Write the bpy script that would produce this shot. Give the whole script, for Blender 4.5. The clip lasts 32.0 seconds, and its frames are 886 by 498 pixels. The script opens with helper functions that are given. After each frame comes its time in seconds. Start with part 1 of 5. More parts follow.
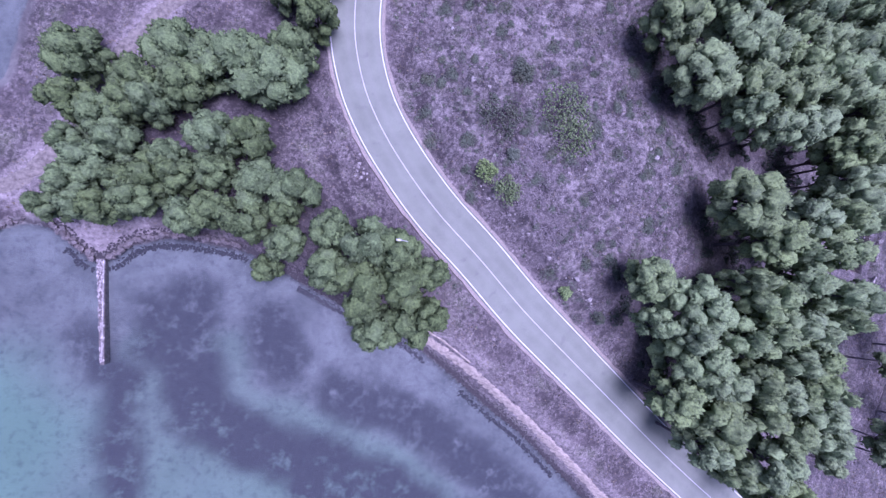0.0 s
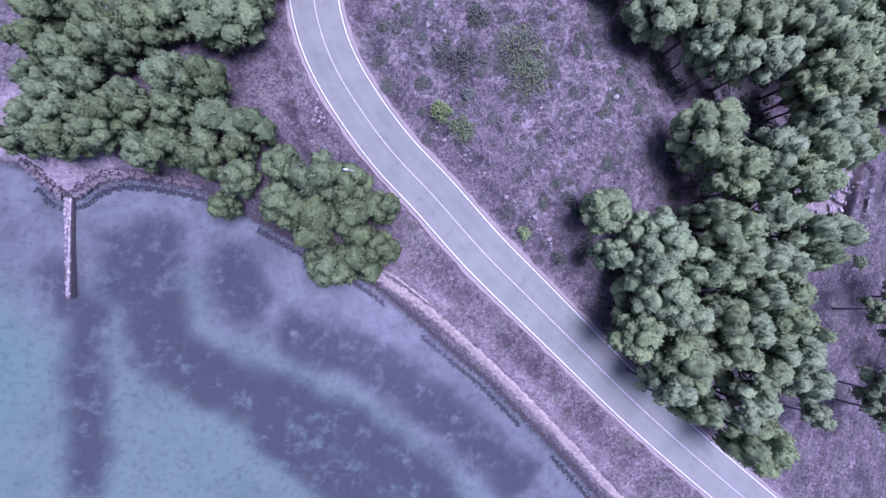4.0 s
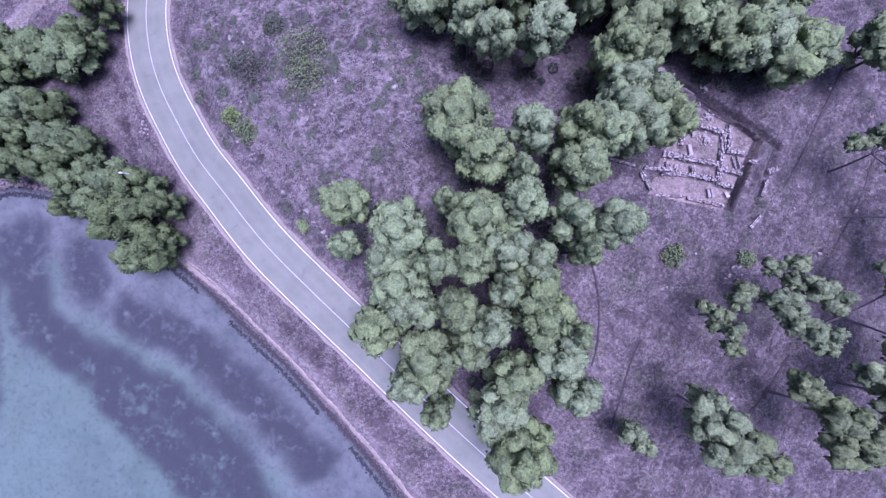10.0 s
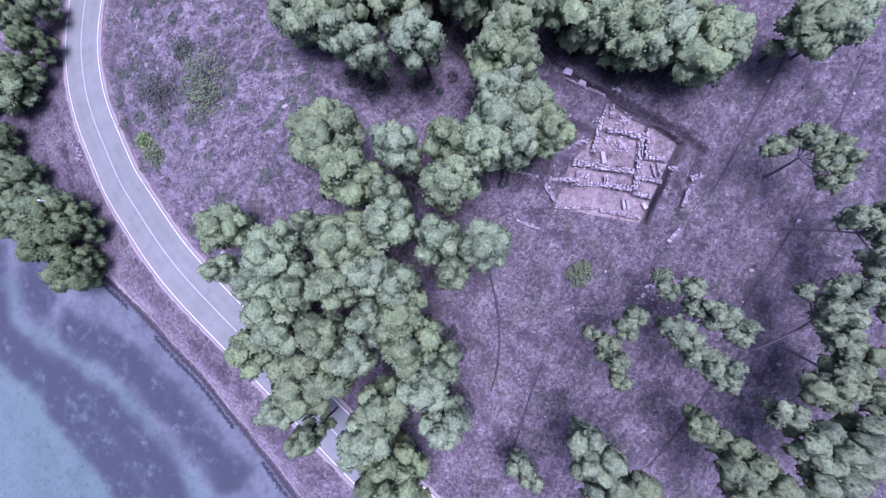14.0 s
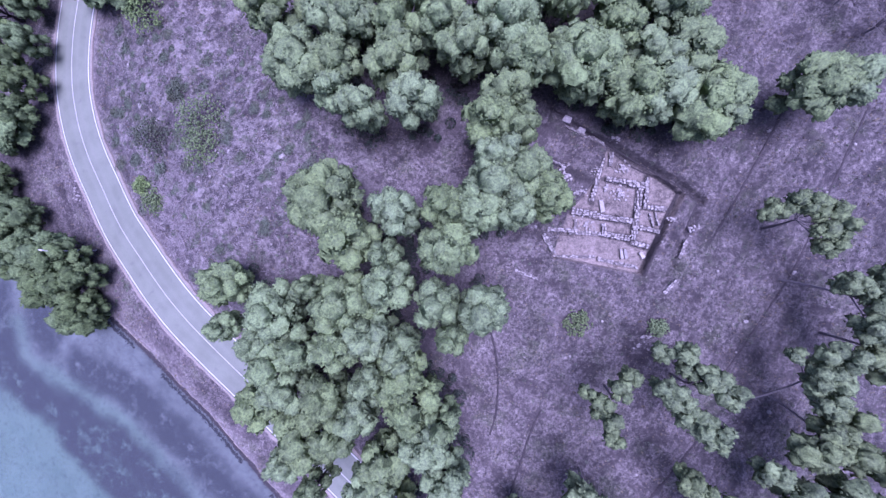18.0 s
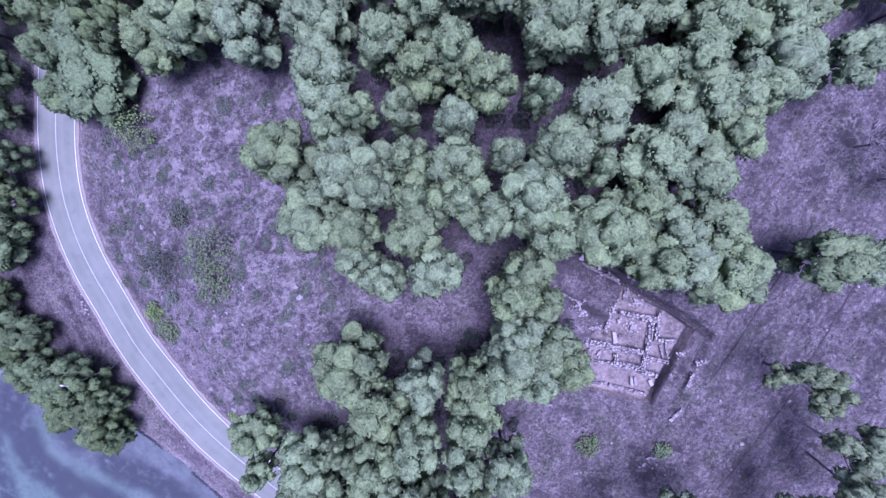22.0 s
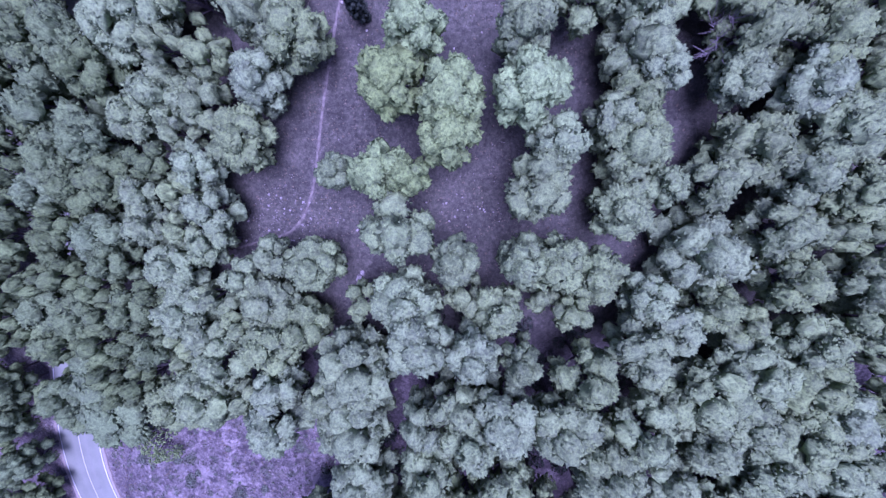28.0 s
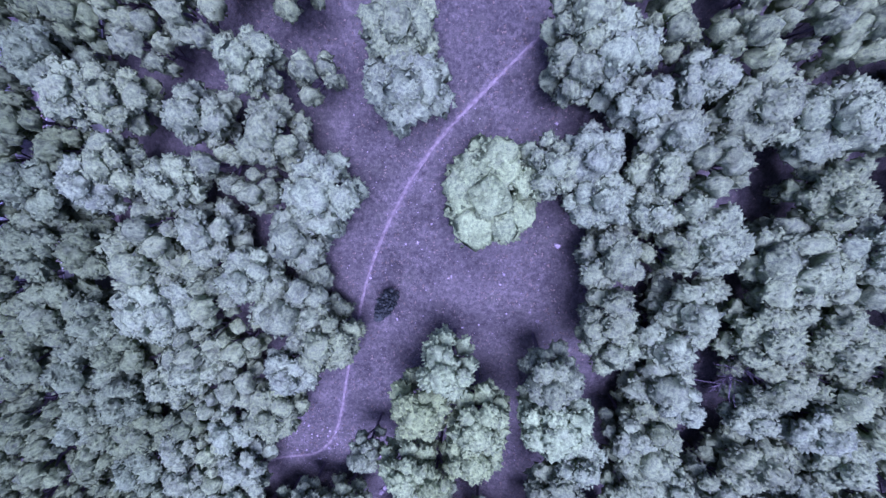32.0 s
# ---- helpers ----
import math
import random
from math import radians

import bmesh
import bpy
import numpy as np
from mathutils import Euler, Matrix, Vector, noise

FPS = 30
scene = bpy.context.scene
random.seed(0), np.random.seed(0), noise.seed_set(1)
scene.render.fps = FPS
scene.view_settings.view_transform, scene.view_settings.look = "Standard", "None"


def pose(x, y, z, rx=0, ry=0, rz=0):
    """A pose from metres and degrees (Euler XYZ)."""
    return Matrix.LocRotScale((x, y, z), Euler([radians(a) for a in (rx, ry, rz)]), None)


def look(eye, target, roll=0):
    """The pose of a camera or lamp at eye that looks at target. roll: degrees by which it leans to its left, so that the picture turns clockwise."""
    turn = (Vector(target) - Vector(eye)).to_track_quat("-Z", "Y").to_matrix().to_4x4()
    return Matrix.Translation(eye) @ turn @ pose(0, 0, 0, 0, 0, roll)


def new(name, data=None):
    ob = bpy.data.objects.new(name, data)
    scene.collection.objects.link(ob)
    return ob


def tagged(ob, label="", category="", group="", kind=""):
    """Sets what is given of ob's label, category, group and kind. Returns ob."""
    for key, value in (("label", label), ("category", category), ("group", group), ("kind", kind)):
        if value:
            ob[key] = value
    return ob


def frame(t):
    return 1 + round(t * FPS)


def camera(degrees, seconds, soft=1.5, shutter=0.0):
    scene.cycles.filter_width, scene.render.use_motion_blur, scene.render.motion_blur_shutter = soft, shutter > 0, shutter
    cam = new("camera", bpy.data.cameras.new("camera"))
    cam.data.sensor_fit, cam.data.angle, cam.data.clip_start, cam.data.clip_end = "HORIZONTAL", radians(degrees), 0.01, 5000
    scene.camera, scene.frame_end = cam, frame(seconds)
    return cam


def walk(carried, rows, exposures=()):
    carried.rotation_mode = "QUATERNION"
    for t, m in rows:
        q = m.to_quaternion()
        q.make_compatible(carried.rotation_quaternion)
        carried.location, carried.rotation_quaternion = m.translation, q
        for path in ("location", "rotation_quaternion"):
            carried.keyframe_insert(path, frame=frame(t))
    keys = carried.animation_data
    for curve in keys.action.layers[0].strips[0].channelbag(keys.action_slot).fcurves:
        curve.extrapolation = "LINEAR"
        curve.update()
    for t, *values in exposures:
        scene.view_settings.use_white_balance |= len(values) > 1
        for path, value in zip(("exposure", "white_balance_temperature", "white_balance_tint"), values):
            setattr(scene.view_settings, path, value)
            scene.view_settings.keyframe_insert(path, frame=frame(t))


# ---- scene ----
cam = camera(105.0, 32.0, soft=1.45)
# seconds, eye, turn about x, y and z in degrees
ROWS = [
    (0.0, 0.00, -0.00, 38.00, 1.38, -12.31, -0.29),
    (1.0, 0.46, -2.85, 37.62, 2.26, -12.50, -0.64),
    (2.0, 1.22, -5.21, 37.72, 2.86, -12.23, -0.95),
    (3.0, 3.09, -6.80, 38.25, 3.01, -11.36, -1.12),
    (3.5, 4.47, -7.34, 38.66, 2.96, -10.73, -1.16),
    (5.5, 13.49, -8.46, 41.02, 2.34, -7.13, -1.20),
    (6.0, 16.33, -8.65, 41.55, 2.30, -6.08, -1.12),
    (7.0, 22.40, -9.00, 42.41, 2.33, -3.85, -0.90),
    (8.0, 28.68, -9.26, 42.83, 2.55, -1.63, -0.68),
    (9.0, 34.76, -9.42, 42.71, 2.88, 0.27, -0.53),
    (10.0, 40.58, -9.44, 42.30, 3.16, 2.03, -0.46),
    (11.0, 46.03, -9.18, 41.78, 3.23, 3.88, -0.43),
    (12.0, 50.86, -8.65, 41.09, 3.14, 5.52, -0.49),
    (13.0, 54.51, -7.93, 40.38, 2.92, 6.67, -0.69),
    (14.0, 56.58, -6.98, 39.96, 2.55, 7.38, -0.91),
    (14.5, 57.18, -6.40, 39.84, 2.33, 7.59, -0.98),
    (16.5, 57.37, -3.19, 40.02, 1.21, 7.65, -1.08),
    (17.0, 57.27, -2.09, 40.17, 0.78, 7.60, -1.18),
    (18.0, 56.94, 0.62, 40.46, -0.30, 7.43, -1.43),
    (19.0, 56.44, 4.29, 40.61, -1.64, 7.15, -1.75),
    (20.0, 55.82, 8.98, 40.60, -3.15, 6.79, -2.09),
    (21.0, 55.11, 14.58, 40.45, -4.89, 6.31, -2.39),
    (22.0, 54.32, 21.07, 40.18, -7.04, 5.71, -2.64),
    (23.0, 53.60, 28.35, 39.50, -9.62, 5.17, -2.82),
    (24.0, 53.06, 36.03, 38.18, -12.22, 4.84, -2.97),
    (25.0, 52.60, 43.34, 36.68, -13.81, 4.71, -3.16),
    (25.5, 52.39, 46.74, 36.01, -14.11, 4.72, -3.25),
    (27.5, 51.40, 58.26, 33.79, -11.86, 5.09, -3.10),
    (28.0, 51.14, 61.09, 33.30, -11.39, 5.02, -2.82),
    (29.0, 50.58, 67.08, 32.30, -11.04, 4.78, -2.25),
    (30.0, 50.06, 73.66, 31.21, -12.00, 4.59, -1.90),
    (31.0, 49.62, 80.67, 29.93, -13.98, 4.59, -1.73),
    (32.0, 49.23, 87.91, 28.53, -16.28, 4.67, -1.57),
]
EXPOSURES = [(0.0, 1.04, 4930, 56), (9.0, 1.03, 5000, 57), (14.0, 1.15, 4960, 57), (20.0, 1.08, 4800, 55), (25.0, 1.06, 4680, 62), (29.0, 1.14, 4600, 73), (32.0, 1.26, 4580, 75)]
walk(cam, [(t, pose(x, y, z, a, b, c)) for t, x, y, z, a, b, c in ROWS], EXPOSURES)

# ---- daylight: thin overcast, weak broad sun high in the east ----
SUN_UP, SUN_TURN = radians(80), radians(70)
world = bpy.data.worlds.new("sky")
scene.world = world
world.use_nodes = True
wn = world.node_tree.nodes
sky = wn.new("ShaderNodeTexSky")
sky.sky_type = "NISHITA"
sky.sun_disc = False
sky.sun_elevation, sky.sun_rotation = SUN_UP, SUN_TURN
sky.dust_density = 3.0
haze = wn.new("ShaderNodeHueSaturation")  # a thin even cloud cover greys the blue
haze.inputs["Saturation"].default_value = 0.8
world.node_tree.links.new(sky.outputs[0], haze.inputs["Color"])
world.node_tree.links.new(haze.outputs[0], wn["Background"].inputs[0])
wn["Background"].inputs[1].default_value = 0.088
sun = new("sun", bpy.data.lights.new("sun", "SUN"))
sun.data.energy, sun.data.angle, sun.data.color = 3.3, radians(40), (1.0, 0.95, 0.92)
sun.matrix_world = look((40 * math.sin(SUN_TURN), 40 * math.cos(SUN_TURN), 40 * math.tan(SUN_UP)), (0, 0, 0))

# ---- materials ----
def material(name, rough=0.9):
    m = bpy.data.materials.new(name)
    m.use_nodes = True
    m.node_tree.nodes["Principled BSDF"].inputs["Roughness"].default_value = rough
    return m


class Nodes:
    """Short ways to wire a material."""

    def __init__(self, m):
        self.tree = m.node_tree
        self.bsdf = self.tree.nodes["Principled BSDF"]

    def add(self, kind, **sockets):
        n = self.tree.nodes.new(kind)
        for key, value in sockets.items():
            self.put(n.inputs[key], value)
        return n

    def put(self, socket, value):
        if isinstance(value, bpy.types.NodeSocket):
            self.tree.links.new(value, socket)
        else:
            socket.default_value = value

    def place(self):
        return self.add("ShaderNodeNewGeometry").outputs["Position"]

    def noise(self, scale, detail=4.0, rough=0.55, where=None, stretch=None):
        where = where or self.place()
        if stretch:
            mp = self.add("ShaderNodeMapping", Vector=where, Scale=stretch)
            where = mp.outputs[0]
        return self.add("ShaderNodeTexNoise", Vector=where, Scale=scale, Detail=detail, Roughness=rough).outputs[0]

    def ramp(self, fac, low, high):
        n = self.add("ShaderNodeMapRange", Value=fac)
        n.inputs["From Min"].default_value, n.inputs["From Max"].default_value = low, high
        return n.outputs[0]

    def mix(self, fac, a, b):
        n = self.tree.nodes.new("ShaderNodeMix")
        n.data_type = "RGBA"
        self.put(n.inputs[0], fac)
        self.put(n.inputs[6], (*a, 1) if isinstance(a, tuple) else a)
        self.put(n.inputs[7], (*b, 1) if isinstance(b, tuple) else b)
        return n.outputs[2]

    def math(self, op, a, b=0.5):
        n = self.tree.nodes.new("ShaderNodeMath")
        n.operation = op
        self.put(n.inputs[0], a)
        self.put(n.inputs[1], b)
        return n.outputs[0]

    def attribute(self, name):
        n = self.tree.nodes.new("ShaderNodeAttribute")
        n.attribute_name = name
        return n.outputs["Fac"]

    def colour(self, value):
        self.put(self.bsdf.inputs["Base Color"], value)

    def bump(self, height, strength=0.5, distance=0.05):
        n = self.add("ShaderNodeBump", Height=height, Strength=strength, Distance=distance)
        self.tree.links.new(n.outputs[0], self.bsdf.inputs["Normal"])


def ground_material():
    m = material("dry_ground")
    k = Nodes(m)
    big, mid, fine = k.noise(0.10, 5), k.noise(0.55, 7, 0.68), k.noise(3.2, 9, 0.78)
    soil = k.mix(k.ramp(big, 0.38, 0.62), (0.036, 0.029, 0.030), (0.070, 0.058, 0.057))
    straw = k.mix(k.ramp(fine, 0.42, 0.58), (0.020, 0.016, 0.017), (0.150, 0.130, 0.122))
    c = k.mix(k.ramp(mid, 0.40, 0.62), soil, straw)
    green = k.mix(k.ramp(fine, 0.3, 0.7), (0.032, 0.043, 0.020), (0.075, 0.081, 0.043))
    c = k.mix(k.math("MULTIPLY", k.ramp(k.noise(0.28, 6, 0.65), 0.52, 0.66), 0.55), c, green)
    # scrub with pale bare soil in its gaps
    scrub = k.math("MULTIPLY", k.attribute("scrub"), k.ramp(k.noise(0.45, 9, 0.72), 0.49, 0.56))
    c = k.mix(k.math("MULTIPLY", scrub, 0.8), c, k.mix(fine, (0.095, 0.085, 0.080), (0.250, 0.220, 0.208)))
    dark = k.math("MULTIPLY", k.attribute("scrub"), k.ramp(k.noise(0.6, 9, 0.72), 0.51, 0.57))
    c = k.mix(k.math("MULTIPLY", dark, 0.9), c, (0.024, 0.021, 0.021))
    # pale dead twigs: thin broken veins at two scales
    for scale, wide in ((0.55, 0.018), (1.3, 0.03)):
        vein = k.math("ABSOLUTE", k.math("SUBTRACT", k.noise(scale, 6, 0.7), 0.5))
        vein = k.math("MULTIPLY", k.math("SUBTRACT", 1.0, k.ramp(vein, 0.0, wide)), k.ramp(mid, 0.42, 0.60))
        c = k.mix(k.math("MULTIPLY", vein, 0.75), c, (0.215, 0.190, 0.178))
    # soft furrows across the dry field
    furrow = k.noise(1.1, 5, 0.6, stretch=(1.9, 0.45, 1.0), where=k.add("ShaderNodeMapping", Vector=k.place(), Rotation=(0, 0, 0.5)).outputs[0])
    field = k.math("MULTIPLY", k.ramp(k.add("ShaderNodeSeparateXYZ", Vector=k.place()).outputs[0], 56.0, 66.0), 0.5)
    c = k.mix(k.math("MULTIPLY", field, k.ramp(furrow, 0.48, 0.60)), c, (0.022, 0.018, 0.020))
    # needle litter under the pines
    c = k.mix(k.math("MULTIPLY", k.math("MULTIPLY", k.attribute("litter"), k.ramp(mid, 0.25, 0.6)), 0.5), c, k.mix(k.ramp(fine, 0.3, 0.7), (0.023, 0.019, 0.020), (0.072, 0.057, 0.055)))
    # short grey-green turf of the meadow
    turf = k.mix(k.ramp(fine, 0.35, 0.65), (0.022, 0.024, 0.016), (0.078, 0.078, 0.052))
    c = k.mix(k.math("MULTIPLY", k.attribute("meadow"), 0.75), c, turf)
    # mown rows and wheel tracks of the field
    c = k.mix(k.math("MULTIPLY", k.attribute("track"), k.ramp(mid, 0.2, 0.55)), c, (0.018, 0.014, 0.014))
    c = k.mix(k.math("MULTIPLY", k.attribute("path"), k.ramp(k.noise(1.6, 5), 0.22, 0.5)), c, k.mix(fine, (0.128, 0.110, 0.104), (0.244, 0.215, 0.197)))
    c = k.mix(k.attribute("dig"), c, k.mix(k.ramp(fine, 0.3, 0.7), (0.105, 0.088, 0.076), (0.245, 0.205, 0.172)))
    # dark dug soil, also painted as shade at cut edges and wall feet
    c = k.mix(k.attribute("dig_shade"), c, k.mix(k.ramp(fine, 0.35, 0.7), (0.013, 0.010, 0.011), (0.041, 0.034, 0.032)))
    # shore and sea bed
    bed = k.mix(k.ramp(k.noise(0.25, 8, 0.68), 0.38, 0.62), (0.095, 0.094, 0.086), (0.158, 0.154, 0.138))
    bed = k.mix(k.attribute("deep"), bed, k.mix(k.ramp(k.noise(0.06, 4), 0.4, 0.6), (0.108, 0.165, 0.116), (0.128, 0.195, 0.136)))
    bed = k.mix(k.attribute("sandbar"), bed, (0.118, 0.152, 0.112))
    streaks = k.noise(0.55, 9, 0.70)
    weed = k.math("MULTIPLY", k.attribute("weed"), k.ramp(streaks, 0.28, 0.48))
    bed = k.mix(weed, bed, k.mix(fine, (0.036, 0.035, 0.038), (0.060, 0.057, 0.058)))
    bed = k.mix(k.math("MULTIPLY", k.ramp(k.noise(1.6, 6, 0.65), 0.5, 0.7), 0.4), bed, (0.026, 0.027, 0.034))
    c = k.mix(k.attribute("bed"), c, bed)
    c = k.mix(k.math("MULTIPLY", k.attribute("wrack"), k.ramp(k.noise(2.2, 5), 0.3, 0.5)), c, (0.029, 0.023, 0.023))
    # blades and crumbs: grain of a few centimetres
    grain = k.noise(7.0, 10, 0.85, stretch=(1.0, 0.7, 1.0))
    land = k.math("SUBTRACT", 1.0, k.attribute("bed"))
    value = k.math("ADD", 1.0, k.math("MULTIPLY", land, k.math("MULTIPLY", k.math("ADD", k.math("MULTIPLY", k.math("SUBTRACT", grain, 0.5), 5.0), k.math("ADD", k.math("MULTIPLY", k.math("SUBTRACT", k.noise(2.2, 4, 0.75), 0.5), 5.0), k.math("MULTIPLY", k.math("SUBTRACT", k.noise(0.30, 6, 0.65), 0.5), 3.8))))))
    hsv = k.add("ShaderNodeHueSaturation", Color=c, Value=k.math("MAXIMUM", value, 0.2))
    k.colour(hsv.outputs[0])
    k.bump(k.math("ADD", k.math("MULTIPLY", mid, 1.5), k.math("ADD", fine, grain)), 0.9, 0.15)
    return m


def asphalt_material():
    m = material("sun_bleached_asphalt", 0.8)
    k = Nodes(m)
    fine = k.noise(9.0, 8, 0.75)
    c = k.mix(k.ramp(k.noise(0.35, 5, 0.6), 0.35, 0.65), (0.112, 0.126, 0.092), (0.145, 0.161, 0.120))
    c = k.mix(k.math("MULTIPLY", k.attribute("wheel"), 0.35), c, (0.165, 0.172, 0.140))
    c = k.mix(k.math("MULTIPLY", k.ramp(fine, 0.45, 0.75), 0.35), c, (0.067, 0.065, 0.064))
    c = k.mix(k.math("MULTIPLY", k.ramp(k.noise(0.8, 4, stretch=(1, 1, 1)), 0.62, 0.72), 0.35), c, (0.072, 0.070, 0.070))
    k.colour(c)
    k.bump(fine, 0.3, 0.01)
    return m


def plain_material(name, dark, light, scale=3.0, rough=0.9, bump=0.4, distance=0.03):
    m = material(name, rough)
    k = Nodes(m)
    n = k.noise(scale, 7, 0.65)
    c = k.mix(k.ramp(n, 0.32, 0.68), dark, light)
    who = k.add("ShaderNodeObjectInfo").outputs["Random"]
    hsv = k.add("ShaderNodeHueSaturation", Color=c, Value=k.math("ADD", k.math("MULTIPLY", who, 0.4), 0.8))
    k.colour(hsv.outputs[0])
    k.bump(n, bump, distance)
    return m


def foliage_material(name, dark, light, dry=(0.120, 0.105, 0.060)):
    m = material(name, 0.9)
    k = Nodes(m)
    geo = k.add("ShaderNodeNewGeometry")
    island = geo.outputs["Random Per Island"]
    who = k.add("ShaderNodeObjectInfo").outputs["Random"]
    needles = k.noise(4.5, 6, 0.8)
    # random leaf tones; the dark flecks also imitate shade between the needles
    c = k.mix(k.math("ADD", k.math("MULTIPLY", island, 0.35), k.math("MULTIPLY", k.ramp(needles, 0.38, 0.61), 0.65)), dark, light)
    c = k.mix(k.math("MULTIPLY", k.ramp(k.noise(0.9, 3), 0.5, 0.75), 0.4), c, dry)
    hsv = k.add("ShaderNodeHueSaturation", Color=c, Value=k.math("ADD", k.math("MULTIPLY", who, 0.22), 0.89),
                Hue=k.math("ADD", k.math("MULTIPLY", who, 0.010), 0.492), Saturation=k.math("ADD", k.math("MULTIPLY", who, -0.12), 1.10))
    k.colour(hsv.outputs[0])
    k.bump(needles, 0.8, 0.15)
    k.bsdf.inputs["Specular IOR Level"].default_value = 0.1
    glow = k.add("ShaderNodeBsdfTranslucent", Color=hsv.outputs[0])
    both = k.add("ShaderNodeMixShader", Fac=0.1)
    m.node_tree.links.new(k.bsdf.outputs[0], both.inputs[1])
    m.node_tree.links.new(glow.outputs[0], both.inputs[2])
    m.node_tree.links.new(both.outputs[0], m.node_tree.nodes["Material Output"].inputs["Surface"])
    return m


def water_material():
    m = bpy.data.materials.new("sea_water")
    m.use_nodes = True
    k = Nodes(m)
    t = m.node_tree
    clear = k.add("ShaderNodeBsdfTransparent", Color=(0.88, 0.95, 0.98, 1))
    gloss = k.add("ShaderNodeBsdfGlossy", Roughness=0.12)
    waves = k.math("ADD", k.noise(0.9, 5, 0.6, stretch=(1.0, 2.2, 1.0)), k.math("MULTIPLY", k.noise(4.0, 3), 0.4))
    b = k.add("ShaderNodeBump", Height=waves, Strength=0.35, Distance=0.08)
    t.links.new(b.outputs[0], gloss.inputs["Normal"])
    fr = k.add("ShaderNodeFresnel", IOR=1.15)
    t.links.new(b.outputs[0], fr.inputs["Normal"])
    mixer = k.add("ShaderNodeMixShader", Fac=fr.outputs[0])
    t.links.new(clear.outputs[0], mixer.inputs[1])
    t.links.new(gloss.outputs[0], mixer.inputs[2])
    t.links.new(mixer.outputs[0], t.nodes["Material Output"].inputs["Surface"])
    return m


GROUND, ASPHALT, WATER = ground_material(), asphalt_material(), water_material()
PAINT = plain_material("worn_road_paint", (0.319, 0.313, 0.302), (0.476, 0.470, 0.458), 5.0, 0.7, 0.1, 0.003)
GRAVEL = plain_material("road_edge_gravel", (0.150, 0.130, 0.108), (0.290, 0.250, 0.208), 6.0, 0.95, 0.6, 0.03)
STONE = plain_material("pale_limestone", (0.165, 0.149, 0.139), (0.355, 0.330, 0.305), 4.0, 0.9, 0.6, 0.04)
DARK_STONE = plain_material("wet_shore_stone", (0.041, 0.035, 0.032), (0.128, 0.110, 0.099), 4.0, 0.6, 0.6, 0.04)
BARK = plain_material("grey_pine_bark", (0.026, 0.021, 0.024), (0.072, 0.061, 0.064), 7.0, 0.95, 0.8, 0.04)
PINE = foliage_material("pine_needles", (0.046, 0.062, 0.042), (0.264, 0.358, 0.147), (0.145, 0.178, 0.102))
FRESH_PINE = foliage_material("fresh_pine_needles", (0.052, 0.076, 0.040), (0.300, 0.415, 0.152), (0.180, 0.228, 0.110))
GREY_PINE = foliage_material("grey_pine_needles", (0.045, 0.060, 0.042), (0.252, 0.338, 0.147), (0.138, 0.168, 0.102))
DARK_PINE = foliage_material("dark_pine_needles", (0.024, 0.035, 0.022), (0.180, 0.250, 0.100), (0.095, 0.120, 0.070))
PALE_BARK = plain_material("bleached_wood", (0.093, 0.081, 0.081), (0.197, 0.174, 0.174), 7.0, 0.95, 0.8, 0.04)
# dark earth of the field ruts; also the painted shade on the ruin's edges
RUT_EARTH_AND_SHADE = plain_material("rut_earth_and_shade", (0.014, 0.011, 0.012), (0.045, 0.037, 0.037), 3.0, 0.95, 0.6, 0.03)
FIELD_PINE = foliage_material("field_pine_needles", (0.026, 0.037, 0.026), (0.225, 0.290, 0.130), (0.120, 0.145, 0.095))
WORN_SOIL = plain_material("worn_soil", (0.055, 0.048, 0.040), (0.165, 0.146, 0.122), 2.5, 0.95, 0.5, 0.03)
DEAD_WOOD = plain_material("dead_twigs", (0.10, 0.088, 0.088), (0.24, 0.21, 0.205), 7.0, 0.95, 0.5, 0.03)
SAND = plain_material("trodden_sand", (0.150, 0.126, 0.098), (0.380, 0.325, 0.255), 2.2, 0.95, 0.5, 0.03)
WEEDY = plain_material("dried_seaweed", (0.014, 0.012, 0.013), (0.043, 0.035, 0.035), 4.0, 0.8, 0.4, 0.02)
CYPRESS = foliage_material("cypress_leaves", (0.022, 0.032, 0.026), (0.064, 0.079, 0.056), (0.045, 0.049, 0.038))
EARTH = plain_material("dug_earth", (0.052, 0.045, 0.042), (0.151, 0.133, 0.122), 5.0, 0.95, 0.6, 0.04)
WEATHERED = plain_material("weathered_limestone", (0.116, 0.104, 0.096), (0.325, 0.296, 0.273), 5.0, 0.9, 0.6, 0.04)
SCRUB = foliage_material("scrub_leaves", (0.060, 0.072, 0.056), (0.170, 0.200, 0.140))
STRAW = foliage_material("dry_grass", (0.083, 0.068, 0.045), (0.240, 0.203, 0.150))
METAL = plain_material("galvanised_steel", (0.290, 0.290, 0.290), (0.406, 0.406, 0.406), 4.0, 0.45, 0.1, 0.003)

# ---- mesh helpers ----
def mesh_of(name, verts, faces, mat, smooth=False):
    me = bpy.data.meshes.new(name)
    me.from_pydata([tuple(v) for v in verts], [], [tuple(f) for f in faces])
    me.materials.append(mat)
    if smooth:
        me.shade_smooth()
    me.update()
    return me


def part(name, me, parent, label="", at=None):
    ob = new(name, me)
    ob.parent = parent
    if at is not None:
        ob.matrix_basis = at
    if label:
        ob["label"] = label
    return ob


def thing(name, label, category, group="", kind="", at=None):
    ob = tagged(new(name), label, category, group, kind)
    ob.empty_display_size = 0.2
    if at is not None:
        ob.matrix_basis = at
    return ob


